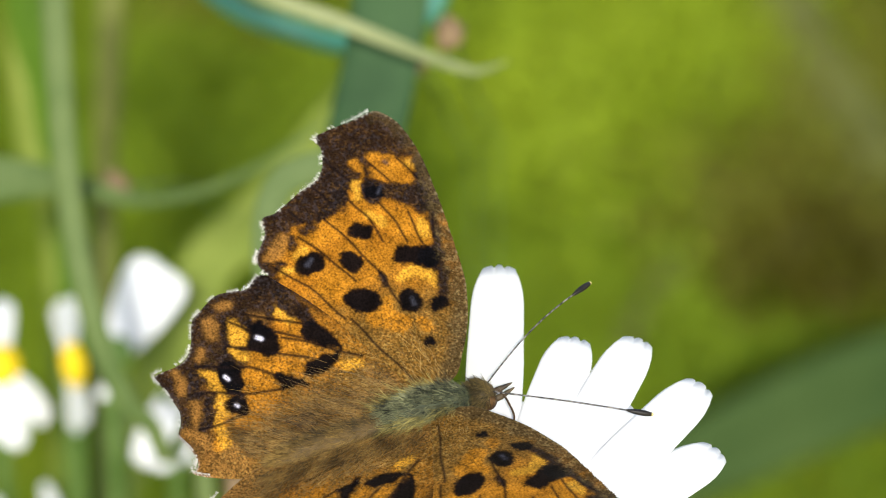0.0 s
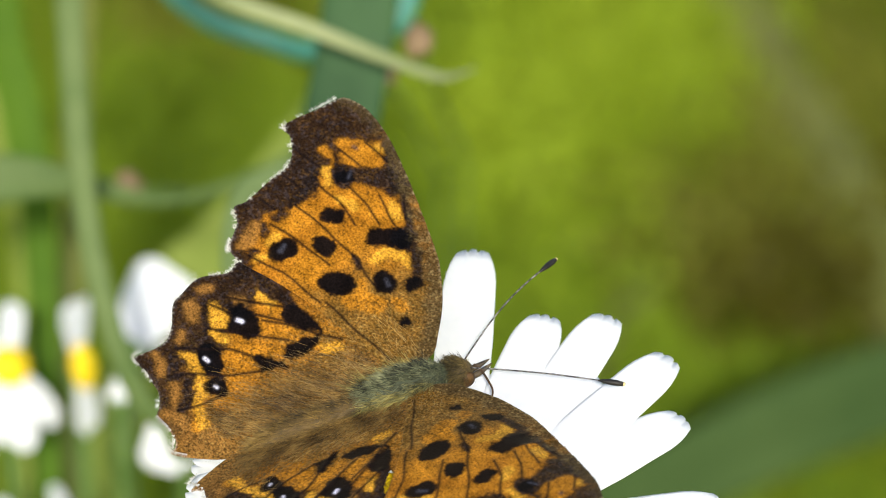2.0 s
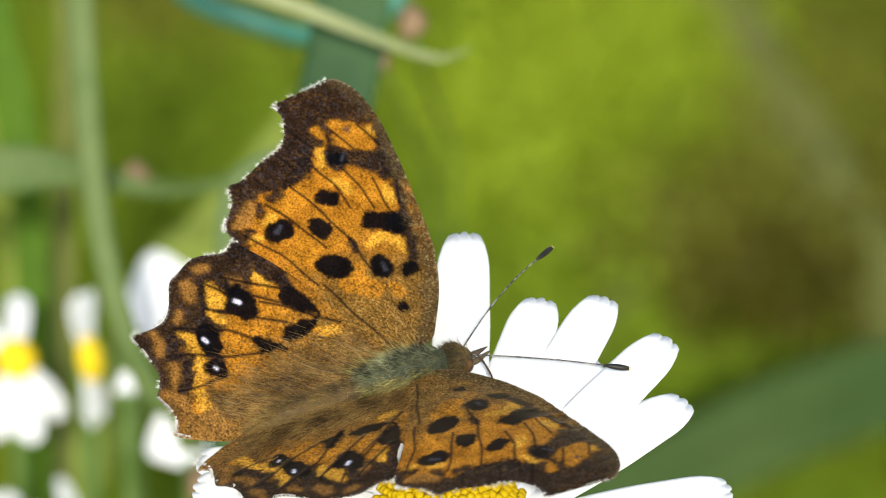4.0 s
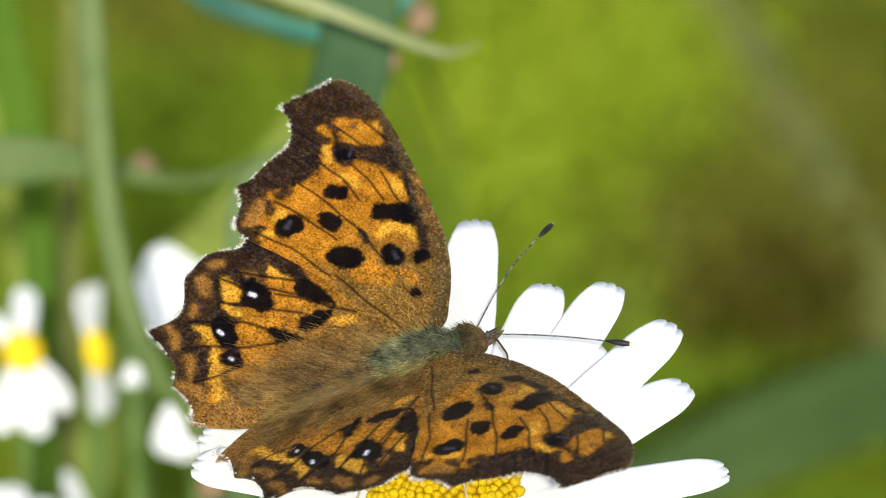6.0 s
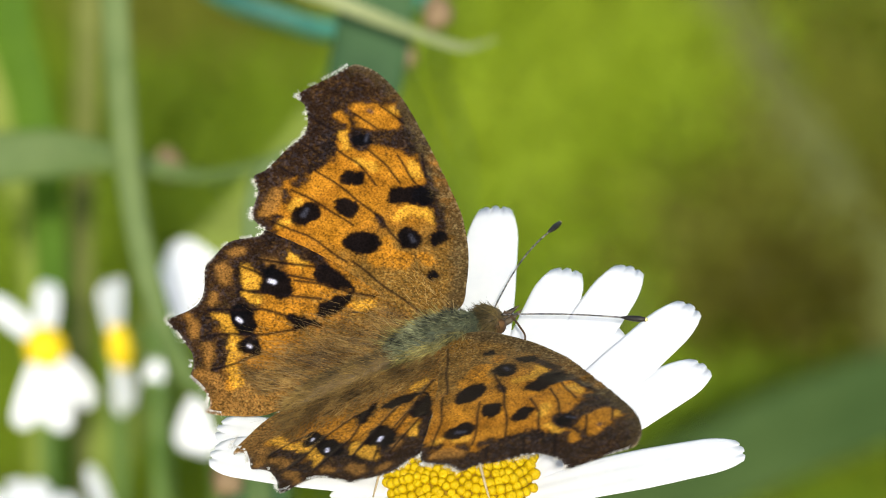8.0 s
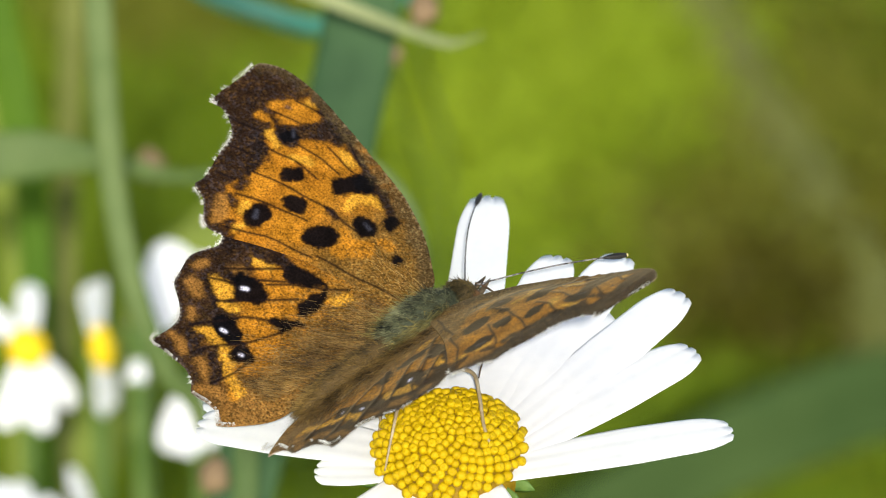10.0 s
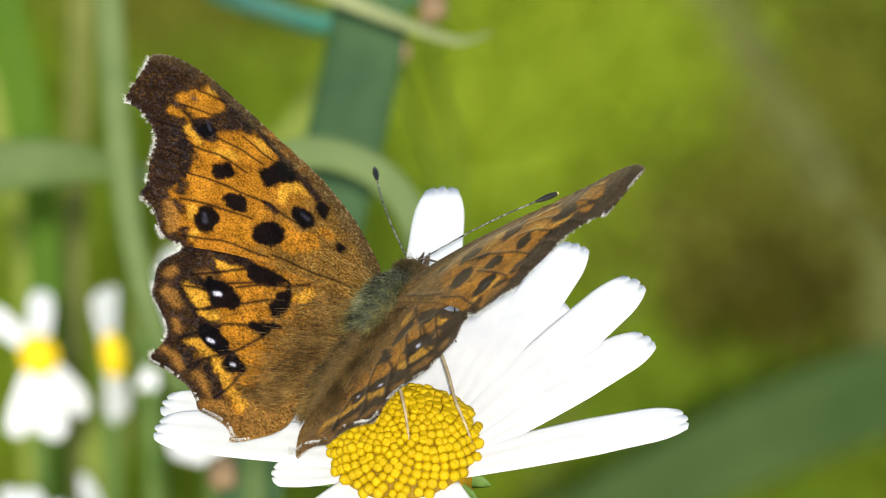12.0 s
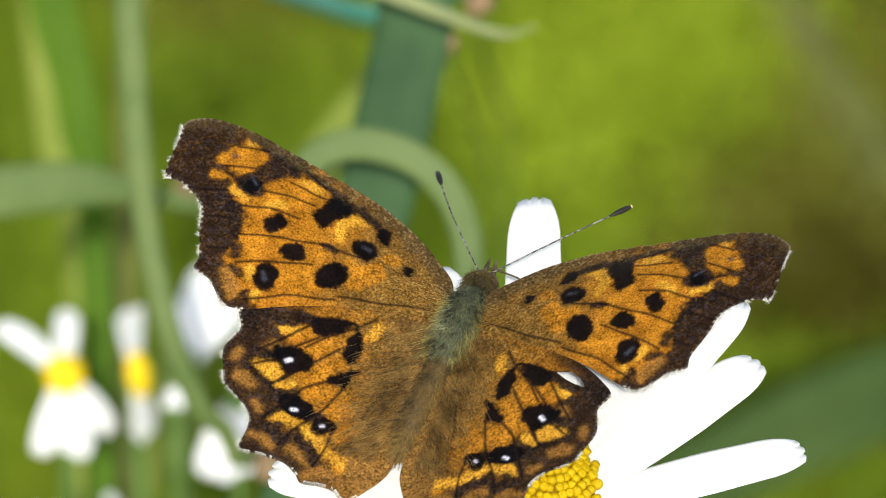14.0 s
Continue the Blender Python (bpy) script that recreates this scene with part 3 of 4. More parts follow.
def build_body():
    rng = np.random.RandomState(8)
    part("thorax", egg(bmesh.new(), Vector((0, 4.6, 0.5)) * MM, Vector((1.5, 3.8, 1.6)) * MM, 28, 18), THORAX, butterfly, "grey-green furry thorax")
    line = [(0, 2.0, 0.2), (0, -1, 0.3), (0, -3.5, 0.35), (0, -5.0, 0.2), (0, -6.3, 0), (0, -7.2, -0.3)]
    part("abdomen", tube(bmesh.new(), [Vector(q) * MM for q in spline(line, 5)],
                         [MM * (0.12 + 0.95 * math.sqrt(max(0.0, 1 - (k / 25) ** 3))) for k in range(26)], 16), ABDOMEN, butterfly, "slender brown abdomen")
    head = part("head", egg(bmesh.new(), Vector((0, 8.9, 0.15)) * MM, Vector((1.05, 1.1, 1.0)) * MM, 24, 16), HEAD, butterfly, "small brown hairy head")
    for side in (-1, 1):
        part("eye", egg(bmesh.new(), Vector((side * 0.74, 9.2, -0.02)) * MM, Vector((0.46, 0.66, 0.68)) * MM, 18, 12), EYE, head, "brown compound eye")
        palp = tube(bmesh.new(), [Vector((side * x, y, z)) * MM for x, y, z in spline([(0.35, 9.6, -0.4), (0.33, 10.3, -0.3), (0.28, 10.9, -0.1), (0.24, 11.4, 0.1)], 4)],
                    [MM * r for r in np.interp(range(13), (0, 4, 8, 12), (0.22, 0.24, 0.15, 0.03))], 8)
        part("palp", palp, PALP, head, "pointed palp")
        line = [ANTENNA_REST[side] * (11.4 * k / 24) + Vector((side * 0.35, 0, 0.5)) * math.sin(math.pi * k / 24) for k in range(25)]
        antenna = part("antenna", tube(bmesh.new(), [q * MM for q in line[:22]], [MM * (0.052 + 0.008 * (k % 2)) for k in range(22)], 8), ANTENNA, butterfly, "thin banded dark antenna")
        antenna.matrix_basis = Matrix.Translation(Vector((side * 0.5, 9.7, 0.7)) * MM)
        part("club", tube(bmesh.new(), [q * MM for q in line[20:]], [MM * r for r in (0.06, 0.16, 0.22, 0.22, 0.15)], 10), CLUB, antenna, "dark thickened club")
        part("club_tip", egg(bmesh.new(), line[24] * MM, Vector((0.15, 0.15, 0.15)) * MM, 10, 8), CLUB_TIP, antenna, "pale yellow tip")
        ANTENNAE[side] = antenna
    for name, centre, size, count, length, mat, label in (
            ("thorax_fur", (0, 4.6, 0.5), (1.45, 3.7, 1.55), 5200, 0.8, GREEN_FUR, "grey-green fur"),
            ("side_fur", (0, 4.3, 0.35), (1.5, 3.8, 1.45), 2300, 1.6, OLIVE_FUR, "long olive-gold hair along the sides"),
            ("abdomen_fur", (0, -2.2, 0.25), (1.05, 5.0, 1.05), 3800, 0.85, BROWN_FUR, "olive-brown fur"),
            ("head_fur", (0, 8.8, 0.2), (1.05, 1.0, 1.05), 2300, 0.6, HEAD_FUR, "short orange-brown hair"),
            ("belly_fur", (0, 3.2, -0.3), (1.4, 3.2, 1.4), 1500, 1.1, CREAM_FUR, "pale cream fluff under the body")):
        roots = []
        while len(roots) < count:
            d = Vector(rng.normal(0, 1, 3)).normalized()
            place = Vector((d.x * size[0], d.y * size[1], d.z * size[2]))
            way = Vector((d.x / size[0], d.y / size[1], d.z / size[2])).normalized() * 0.55 + Vector((0, -0.9, 0))
            if (d.z > -0.15) if name == "belly_fur" else d.z < -0.3 or (name == "side_fur" and (abs(d.x) < 0.55 or d.z > 0.75)):
                continue
            roots.append(((place + Vector(centre)) * MM, way))
        owner = head if name == "head_fur" else butterfly
        part(name, hairs(bmesh.new(), roots, length * MM, 0.022 * MM, rng), mat, owner, label)
    # the elbowed tongue, let down to the flower
    line = [(0.1, 9.7, -0.5), (0.6, 10.0, -0.75), (1.52, 10.15, -1.09), (2.41, 10.13, -1.38), (2.96, 9.55, -1.73), (3.67, 7.73, -2.35), (4.43, 5.71, -3.18), (4.89, 4.72, -3.81)]
    part("proboscis", tube(bmesh.new(), [(Vector(q) - BODY) * MM for q in spline(line, 4)], [MM * (0.085 - 0.0012 * k) for k in range(29)], 8), PROBOSCIS, head, "thin dark tongue bent at an elbow")
    for ob in butterfly.children:
        if not ob.name.startswith(("forewing", "hindwing")):
            ob.matrix_basis = Matrix.Translation(BODY * MM) @ ob.matrix_basis
    # legs stand on the flower's disc: thigh, shin and thin foot
    for side, pair, hip, joints in LEGS:
        line = spline([(0, 0, 0), *joints], 5)
        steps = range(len(line))
        leg = part("leg", tube(bmesh.new(), [Vector(q) * MM for q in line], [MM * r for r in np.interp(steps, np.linspace(0, len(line) - 1, 5), (0.16, 0.19, 0.14, 0.12, 0.06))], 8), LEG, butterfly, "thin pale straw-coloured leg")
        leg.matrix_basis = Matrix.Translation(Vector(hip) * MM)
        LEG_PARTS[side, pair] = leg


WINGS = build_wings()
build_body()


# ---- the daisy it sits on ----
def petal_mesh(length, width, rng, cup, droop):
    """One ray petal from the disc's edge outwards along x: faintly grooved, blunt and toothed at its end, with thickness."""
    bm = bmesh.new()
    rows, cols = 22, 20
    sheets = []
    notch = rng.uniform(0.3, 1.0, 2)
    at = rng.uniform(0.22, 0.42, 2)
    lop, bow, twist = rng.normal(0, 0.12), rng.normal(0, 0.2), rng.normal(0, 0.010)
    for lift in (0.025, -0.025):
        sheet = []
        for i in range(rows + 1):
            s = i / rows
            half = width / 2 * (0.74 + 0.26 * math.sin(min(1.0, s / 0.6) * math.pi / 2)) * (1 - 0.12 * max(0.0, (s - 0.6) / 0.4) - 0.30 * max(0.0, (s - 0.84) / 0.16) ** 2.2)
            row = []
            for j in range(cols + 1):
                w = 2 * j / cols - 1
                end = 0.09 * width * (1 - w * w + lop * w) - 0.10 * width * (notch[0] * math.exp(-((w - at[0]) / 0.09) ** 2) + notch[1] * math.exp(-((w + at[1]) / 0.09) ** 2))
                x = length * s + end * max(0, s - 0.8) / 0.2
                z = cup * s * length - droop * s * s * length + 0.018 * math.cos(w * 3 * math.pi) * (1 - 0.4 * s) + -0.006 * w * w * width + twist * w * width * s
                thick = lift * (1 - 0.92 * w ** 4) * (1 - 0.9 * max(0, s - 0.9) / 0.1)
                row.append(bm.verts.new(Vector((x, half * w + bow * s * s * 2, z + thick)) * MM))
            sheet.append(row)
        sheets.append(sheet)
    top, low = sheets
    for i in range(rows):
        for j in range(cols):
            bm.faces.new((top[i][j], top[i + 1][j], top[i + 1][j + 1], top[i][j + 1]))
            bm.faces.new((low[i][j], low[i][j + 1], low[i + 1][j + 1], low[i + 1][j]))
        for j in (0, cols):
            bm.faces.new((top[i][j], low[i][j], low[i + 1][j], top[i + 1][j]))
    for i in (0, rows):
        for j in range(cols):
            bm.faces.new((top[i][j], top[i][j + 1], low[i][j + 1], low[i][j]))
    return bm


daisy = tagged(new("daisy"), "open white ox-eye daisy with a yellow disc, carrying the butterfly", "flower")
# angle of the tip, angle of the root, reach from the centre, width, rise, drop
RAYS = [(84.2, 79, 26.3, 4.2, 0.0, 0.0), (67.5, 57, 20.9, 4.1, 0.0, 0.0), (56.3, 38, 22.9, 4.0, 0.0, 0.0), (39.9, 20, 22.6, 4.2, 0.0, 0.0), (26.7, 1, 19.9, 4.3, 0.0, 0.0), (2.1, -25, 20.5, 3.8, 0.0, 0.0),
        (76, 66, 14.0, 4.8, -0.004, 0.0), (63, 50, 13.5, 4.9, -0.004, 0.0), (49, 31, 17.5, 6.0, -0.003, 0.0), (34, 12, 15.0, 5.8, -0.004, 0.0),
        (166.6, 176, 17.8, 4.4, 0.0, 0.0), (160.5, 155, 18.4, 3.8, -0.03, 0.0), (189, 202, 9.4, 3.0, -0.05, 0.1),
        (104, 104, 21.0, 4.2, 0.0, 0.0), (123, 123, 20.0, 4.2, 0.0, 0.0), (143, 143, 19.5, 4.2, -0.02, 0.0),
        (228, 228, 18.0, 4.2, 0.0, 0.1), (250, 250, 18.5, 4.2, 0.0, 0.1), (272, 272, 18.5, 4.2, 0.0, 0.1), (294, 300, 18.0, 4.2, 0.0, 0.1)]


def build_daisy():
    rng = np.random.RandomState(3)
    for angle, root, reach, width, rise, drop in RAYS:
        tip = Vector((math.cos(radians(angle)), math.sin(radians(angle)))) * reach
        foot = Vector((0.5, -0.6)) + Vector((math.cos(radians(root)), math.sin(radians(root)))) * 4.5
        run = tip - foot
        ray = part("petal", petal_mesh(run.length - 0.3, width, rng, rise, drop), PETAL, daisy)
        ray.matrix_basis = pose(foot.x * MM, foot.y * MM, rng.uniform(-0.015, 0.015) * MM - (0.04 * MM if rise < 0 else 0), 0, 0, math.degrees(math.atan2(run.y, run.x)))
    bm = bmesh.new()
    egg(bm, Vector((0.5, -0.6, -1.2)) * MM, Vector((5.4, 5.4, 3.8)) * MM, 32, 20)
    part("disc", bm, DISC, daisy, "domed yellow disc, darkened as shade between the florets")
    bm = bmesh.new()
    tube(bm, [Vector((0.5, -0.6, z)) * MM for z in (0.2, -0.8, -1.8, -2.8, -3.6)], [MM * r for r in (4.8, 5.0, 4.4, 3.0, 1.3)], 28)
    part("calyx", bm, CALYX, daisy, "green bracts under the flower head")
    # bracts peeping out beyond the disc
    for k in range(26):
        a = 2 * math.pi * k / 26 + rng.normal(0, 0.05)
        bm = bmesh.new()
        tube(bm, [Vector((0.5 + r * math.cos(a), r * math.sin(a) - 0.6, z)) * MM for r, z in ((4.2, -1.4), (5.2, -1.1), (6.2, -1.0), (6.8, -1.1))], [MM * q for q in (0.6, 0.65, 0.45, 0.06)], 6, 0.3)
        part("bract", bm, CALYX, daisy)
    line = [Vector((0, 0, -2.5)), Vector((0.5, -3, -30)), Vector((2, -10, -90)), Vector((4, -40, -220)), Vector((5, -120, -420)), Vector((5, -160, -520))]
    part("stem", tube(bmesh.new(), [q * MM for q in spline(line, 5)], 1.3 * MM, 10), STEM, daisy, "thin green stem")
    # florets on the dome, in their spiral: closed buds, opening ones with a pit, and open ones with five lobes
    kinds = []
    for heights, widths, lobes in (((-0.7, 0.05, 0.55, 0.95, 1.12), (0.72, 0.98, 0.92, 0.56, 0.14), 0.0),
                                   ((-0.7, 0.2, 0.72, 0.98, 0.80), (0.72, 0.94, 0.86, 0.48, 0.14), 0.04),
                                   ((-0.7, 0.3, 0.80, 1.05, 0.78), (0.70, 0.90, 0.86, 0.56, 0.14), 0.08)):
        bud = bmesh.new()
        rings = [[bud.verts.new((r * (1 + lobes * (-1) ** k * (i > 1)) * math.cos(k * math.pi / 5), r * (1 + lobes * (-1) ** k * (i > 1)) * math.sin(k * math.pi / 5), h)) for k in range(10)]
                 for i, (h, r) in enumerate(zip(heights, widths))]
        for one, two in zip(rings, rings[1:]):
            for k in range(10):
                bud.faces.new((one[k], one[(k + 1) % 10], two[(k + 1) % 10], two[k]))
        bud.faces.new(rings[-1])
        data = bpy.data.meshes.new("floret")
        bud.to_mesh(data)
        bud.free()
        data.materials.append(FLORET)
        for face in data.polygons:
            face.use_smooth = True
        kinds.append(data)
    total = 285
    for k in range(total):
        r = 5.35 * math.sqrt((k + 0.5) / total)
        a = k * 2.399963
        x, y = r * math.cos(a) + rng.normal(0, 0.05), r * math.sin(a) + rng.normal(0, 0.05)
        z = -1.2 + 3.9 * math.sqrt(max(0.0, 1 - (r / 5.75) ** 2))
        slope = Vector((x / 36 + rng.normal(0, 0.015), y / 36 + rng.normal(0, 0.015), (z + 1.2) / 17.2)).normalized()
        size = 0.39 * rng.uniform(0.86, 1.12) * (0.88 + 0.16 * r / 6)
        opened = 2 if y + 0.3 * x > 1.4 + rng.normal(0, 0.7) else 1 if rng.rand() < 0.3 else 0
        ob = new("floret", kinds[opened])
        ob.parent = daisy
        ob.matrix_basis = (Matrix.Translation(Vector((x + 0.5, y - 0.6, z + rng.uniform(-0.12, 0.12))) * MM) @ slope.to_track_quat("Z", "Y").to_matrix().to_4x4()
                           @ pose(0, 0, 0, 0, 0, rng.uniform(0, 72)) @ Matrix.Diagonal((size * MM, size * MM, size * MM * rng.uniform(0.85, 1.2), 1)))


build_daisy()


# ---- what stands behind ----
def spot(q):
    """A place from (across, up, beyond the flower) in millimetres."""
    return STAGE @ (Vector((q[0], q[2], q[1])) * MM)


def blade(name, points, widths, mat, label, category="grass leaf", flat=0.12, group="grass leaves behind the daisy", rib=0.0):
    """A blade or stalk through points of (across, up, away) in millimetres."""
    ob = tagged(new(name), label, category, group)
    line = spline(points, 6)
    half = np.interp(np.linspace(0, 1, len(line)), np.linspace(0, 1, len(widths)), widths) / 2
    bm = bmesh.new()
    tube(bm, [spot(q) for q in line], [w * MM for w in half], 18, flat)
    part("leaf" if flat < 1 else "stalk", bm, mat, ob)
    if rib:
        lift = np.array((0, 0.1, -1.0)) * (half.max() * flat * 0.9)
        part("midrib", tube(bmesh.new(), [spot(q + lift) for q in line], [w * rib * MM for w in half], 6), mat, ob)
    return ob


stem = blade("tall_grass", [(-34.5, 33.8, 175), (-33.7, 19.1, 175), (-32.5, 6.2, 175), (-30.3, -4.4, 175), (-27.2, -12.4, 177), (-23.6, -18, 180), (-19.1, -44.9, 190), (-17.9, -336.2, 200)], (2.92, 2.81, 2.59, 2.47, 2.25, 1.8, 2.25, 2.25), GREY_BLADE, "grey-green grass stem bent at its foot", "grass", flat=0.5)
across = blade("grass_leaf", [(-61.7, 4.4, 200), (-51.8, 8.4, 200), (-41.9, 9.7, 200), (-35.2, 9.3, 201), (-26.4, 7.5, 205), (-17.6, 9.9, 210), (-8.8, 15.4, 215)], (5.5, 5.5, 5.06, 2.64, 1.21, 1.1, 0.44), ACROSS_BLADE, "grey-green grass leaf lying across the stem", flat=0.3, rib=0.05)
blade("broad_leaf", [(-6.4, 47.8, 169), (-7.4, 25.5, 169), (-10.1, 10.6, 169), (-14.8, -8.5, 169), (-20.1, -27.3, 169), (-25.5, -63.7, 169), (-34.1, -341.4, 169)], (6.37, 7.4, 7.62, 7.17, 6.37, 5.23, 3.41), DARK_BLADE, "broad dark green leaf rising behind the wing", flat=0.1, rib=0.025)
tip = blade("grass_tip", [(-31.3, 69.5, 154), (-27.9, 35.9, 154), (-22, 27.5, 154), (-11.6, 23.2, 154), (-4.6, 20.4, 154), (0, 18.8, 154), (1.8, 18.8, 154), (4, 19.6, 155)], (1.83, 1.83, 1.7, 1.54, 1.25, 0.97, 0.68, 0.17), TIP_BLADE, "thin grass leaf tip with a dry curled end", flat=0.3)
blade("arching_leaf", [(-19.9, -68.1, 146), (-18.3, -12.5, 146), (-18.8, 0.8, 146), (-17.9, 5.7, 146), (-15.5, 7.7, 146), (-12.1, 8.1, 146), (-7.9, 6.8, 146), (-4.7, 3.9, 146), (-3.1, 0.3, 146), (-2.6, -4.5, 146), (-3.0, -14.7, 148)], (2.22, 2.45, 2.67, 2.89, 3, 3.11, 3.11, 3.11, 2.89, 2.67, 1.33), ARCH_BLADE, "pale green leaf arching over behind the flower", flat=0.3, rib=0.06)
blade("pointed_leaf", [(-15, 21, 330), (-18.2, 14.2, 330), (-23, 6.5, 330), (-28.6, 0, 330), (-36, -10, 330), (-60, -72, 330)], (0.4, 3.8, 6.0, 7.0, 7.0, 6), PALE_BLADE, "pale olive pointed leaf leaning behind the wing", rib=0.06)
teal = tagged(new("plastic_strap"), "curved turquoise plastic strap behind the grass", "strap")
line = spline([(-38, 40.2, 220), (-26.8, 27.9, 220), (-17.9, 23.9, 220), (-12.3, 22.7, 221), (-6.7, 24.3, 222), (-3.3, 27.9, 222), (-2.2, 38, 222)], 8)
part("strap", tube(bmesh.new(), [spot(q) for q in line], 1.17 * MM, 10, 0.5), TEAL, teal)


def withered_bud(centre, size, seed):
    """A dry crumpled flower bud on a short stalk."""
    ob = tagged(new("withered_bud"), "small withered pinkish-brown bud", "bud", "withered buds")
    bm = egg(bmesh.new(), (0, 0, 0), Vector((1, 0.9, 1.2)) * size * MM, 14, 10)
    for v in bm.verts:
        v.co *= 1 + 0.25 * noise.noise(v.co * 900 + Vector((seed, 0, 0)))
    part("bud_head", bm, BUD, ob)
    part("stalk", tube(bmesh.new(), [(0, 0, 0), (0, 0.13, -0.075), (0.004, 0.26, -0.16), (0.004, 0.30, -0.30), (0.004, 0.32, -0.42)], (0.0003, 0.0003, 0.0004, 0.0004, 0.0004), 6), STEM, ob)
    ob.matrix_basis = Matrix.Translation(spot(centre))
    return ob


top_bud = withered_bud((-1.8, 22.6, 170), 1.5, 1)
withered_bud((-5.0, 18.6, 170), 1.2, 2)
withered_bud((-22.0, -22.5, 160), 1.6, 3)
stem_bud = withered_bud((-30.6, 8.8, 215), 1.5, 4)


# far daisies
def far_daisy(centre, face, size, seed, label, angles, drop=0.1, heart=None, wide=0.25, tall=1.0):
    """A daisy in the background: disc, petals at the given angles, and stem; face is the way it looks (across, away, up)."""
    rng = np.random.RandomState(seed)
    ob = tagged(new("meadow_daisy"), label, "flower", "daisies in the meadow behind")
    ob.matrix_basis = Matrix.Translation(spot(centre)) @ (STAGE.to_3x3() @ Vector(face)).to_track_quat("Z", "Y").to_matrix().to_4x4()
    part("disc", egg(bmesh.new(), (0, 0, 0), Vector((wide, wide * tall, wide * 0.75)) * size * MM, 20, 12), heart or FAR_DISC, ob, "green cup" if heart else "yellow disc")
    for angle in angles:
        angle += rng.normal(0, 2)
        ray = part("petal", petal_mesh(size * rng.uniform(0.64, 0.76), size * 0.31, rng, -0.05, drop), PETAL, ob)
        near = (wide - 0.05) * size * MM
        ray.matrix_basis = pose(near * math.cos(radians(angle)), near * math.sin(radians(angle)), -0.03 * size * MM, 0, 0, angle)
    foot = ob.matrix_basis.inverted() @ (ob.matrix_basis.translation + Vector((0.01, 0.05, -0.42)))
    mid = ob.matrix_basis.inverted() @ (ob.matrix_basis.translation + Vector((0.0, 0.01, -0.08)))
    part("stem", tube(bmesh.new(), spline([(0, 0, -0.1 * size * MM), tuple(mid * 0.5), tuple(mid), tuple(foot)], 5), 0.9 * MM, 8), STEM, ob)
    return ob


FAR_DAISIES = [
    far_daisy((-45.6, -10.8, 250), (0.40, -0.85, 0.30), 9.6, 1, "white daisy with drooping lower petals", (58, 118, 232, 250, 268, 296), 0.2, wide=0.25),
    far_daisy((-37.4, -10.8, 250), (0.88, -0.47, -0.04), 8.8, 2, "white daisy seen nearly edge-on", (64, 78, 92, 254, 266, 278), 0.0, wide=0.19, tall=1.7),
    far_daisy((-33.6, -11.6, 252), (0.1, -0.9, 0.3), 3.8, 6, "small white daisy, nearly closed", (262, 282), 0.0, CALYX, 0.13),
    far_daisy((-33.2, -9.6, 260), (0.15, -0.95, 0.2), 14.6, 3, "half-open white daisy beside the wing", (42, 53, 64), 0.0, CALYX, 0.13),
    far_daisy((-27.4, -14.4, 270), (0.1, -0.9, 0.35), 10.6, 4, "white daisy below the wing", (236, 252, 268, 284, 300), 0.1, CALYX, 0.13),
    far_daisy((-46.8, -30.6, 250), (0.2, -0.8, 0.5), 8.6, 5, "white daisy low in the grass", (30, 60, 90, 120, 150, 200, 250, 300, 340), 0.1, CALYX, 0.13),
    far_daisy((-38.2, -31.0, 256), (0.80, -0.5, 0.2), 8.6, 7, "white daisy low in the grass, edge-on", (66, 80, 250, 270, 290), 0.05, CALYX, 0.13)]


# ---- the ground and the meadow ----
def build_ground():
    bm = bmesh.new()
    bmesh.ops.create_grid(bm, x_segments=60, y_segments=60, size=1)
    for v in bm.verts:
        far = 40 * max(abs(v.co.x), abs(v.co.y)) ** 4
        v.co = Vector((v.co.x * (2 + far * 50), v.co.y * (2 + far * 50), 0))
        near = v.co.length
        v.co.z = 0.01 * noise.noise(v.co * 3) if near < 8 else 0.15 * noise.noise(v.co * 0.1)
    ob = part("ground", bm, GROUND, None)
    tagged(ob, "grassy meadow ground", "ground", kind="structure")


build_ground()


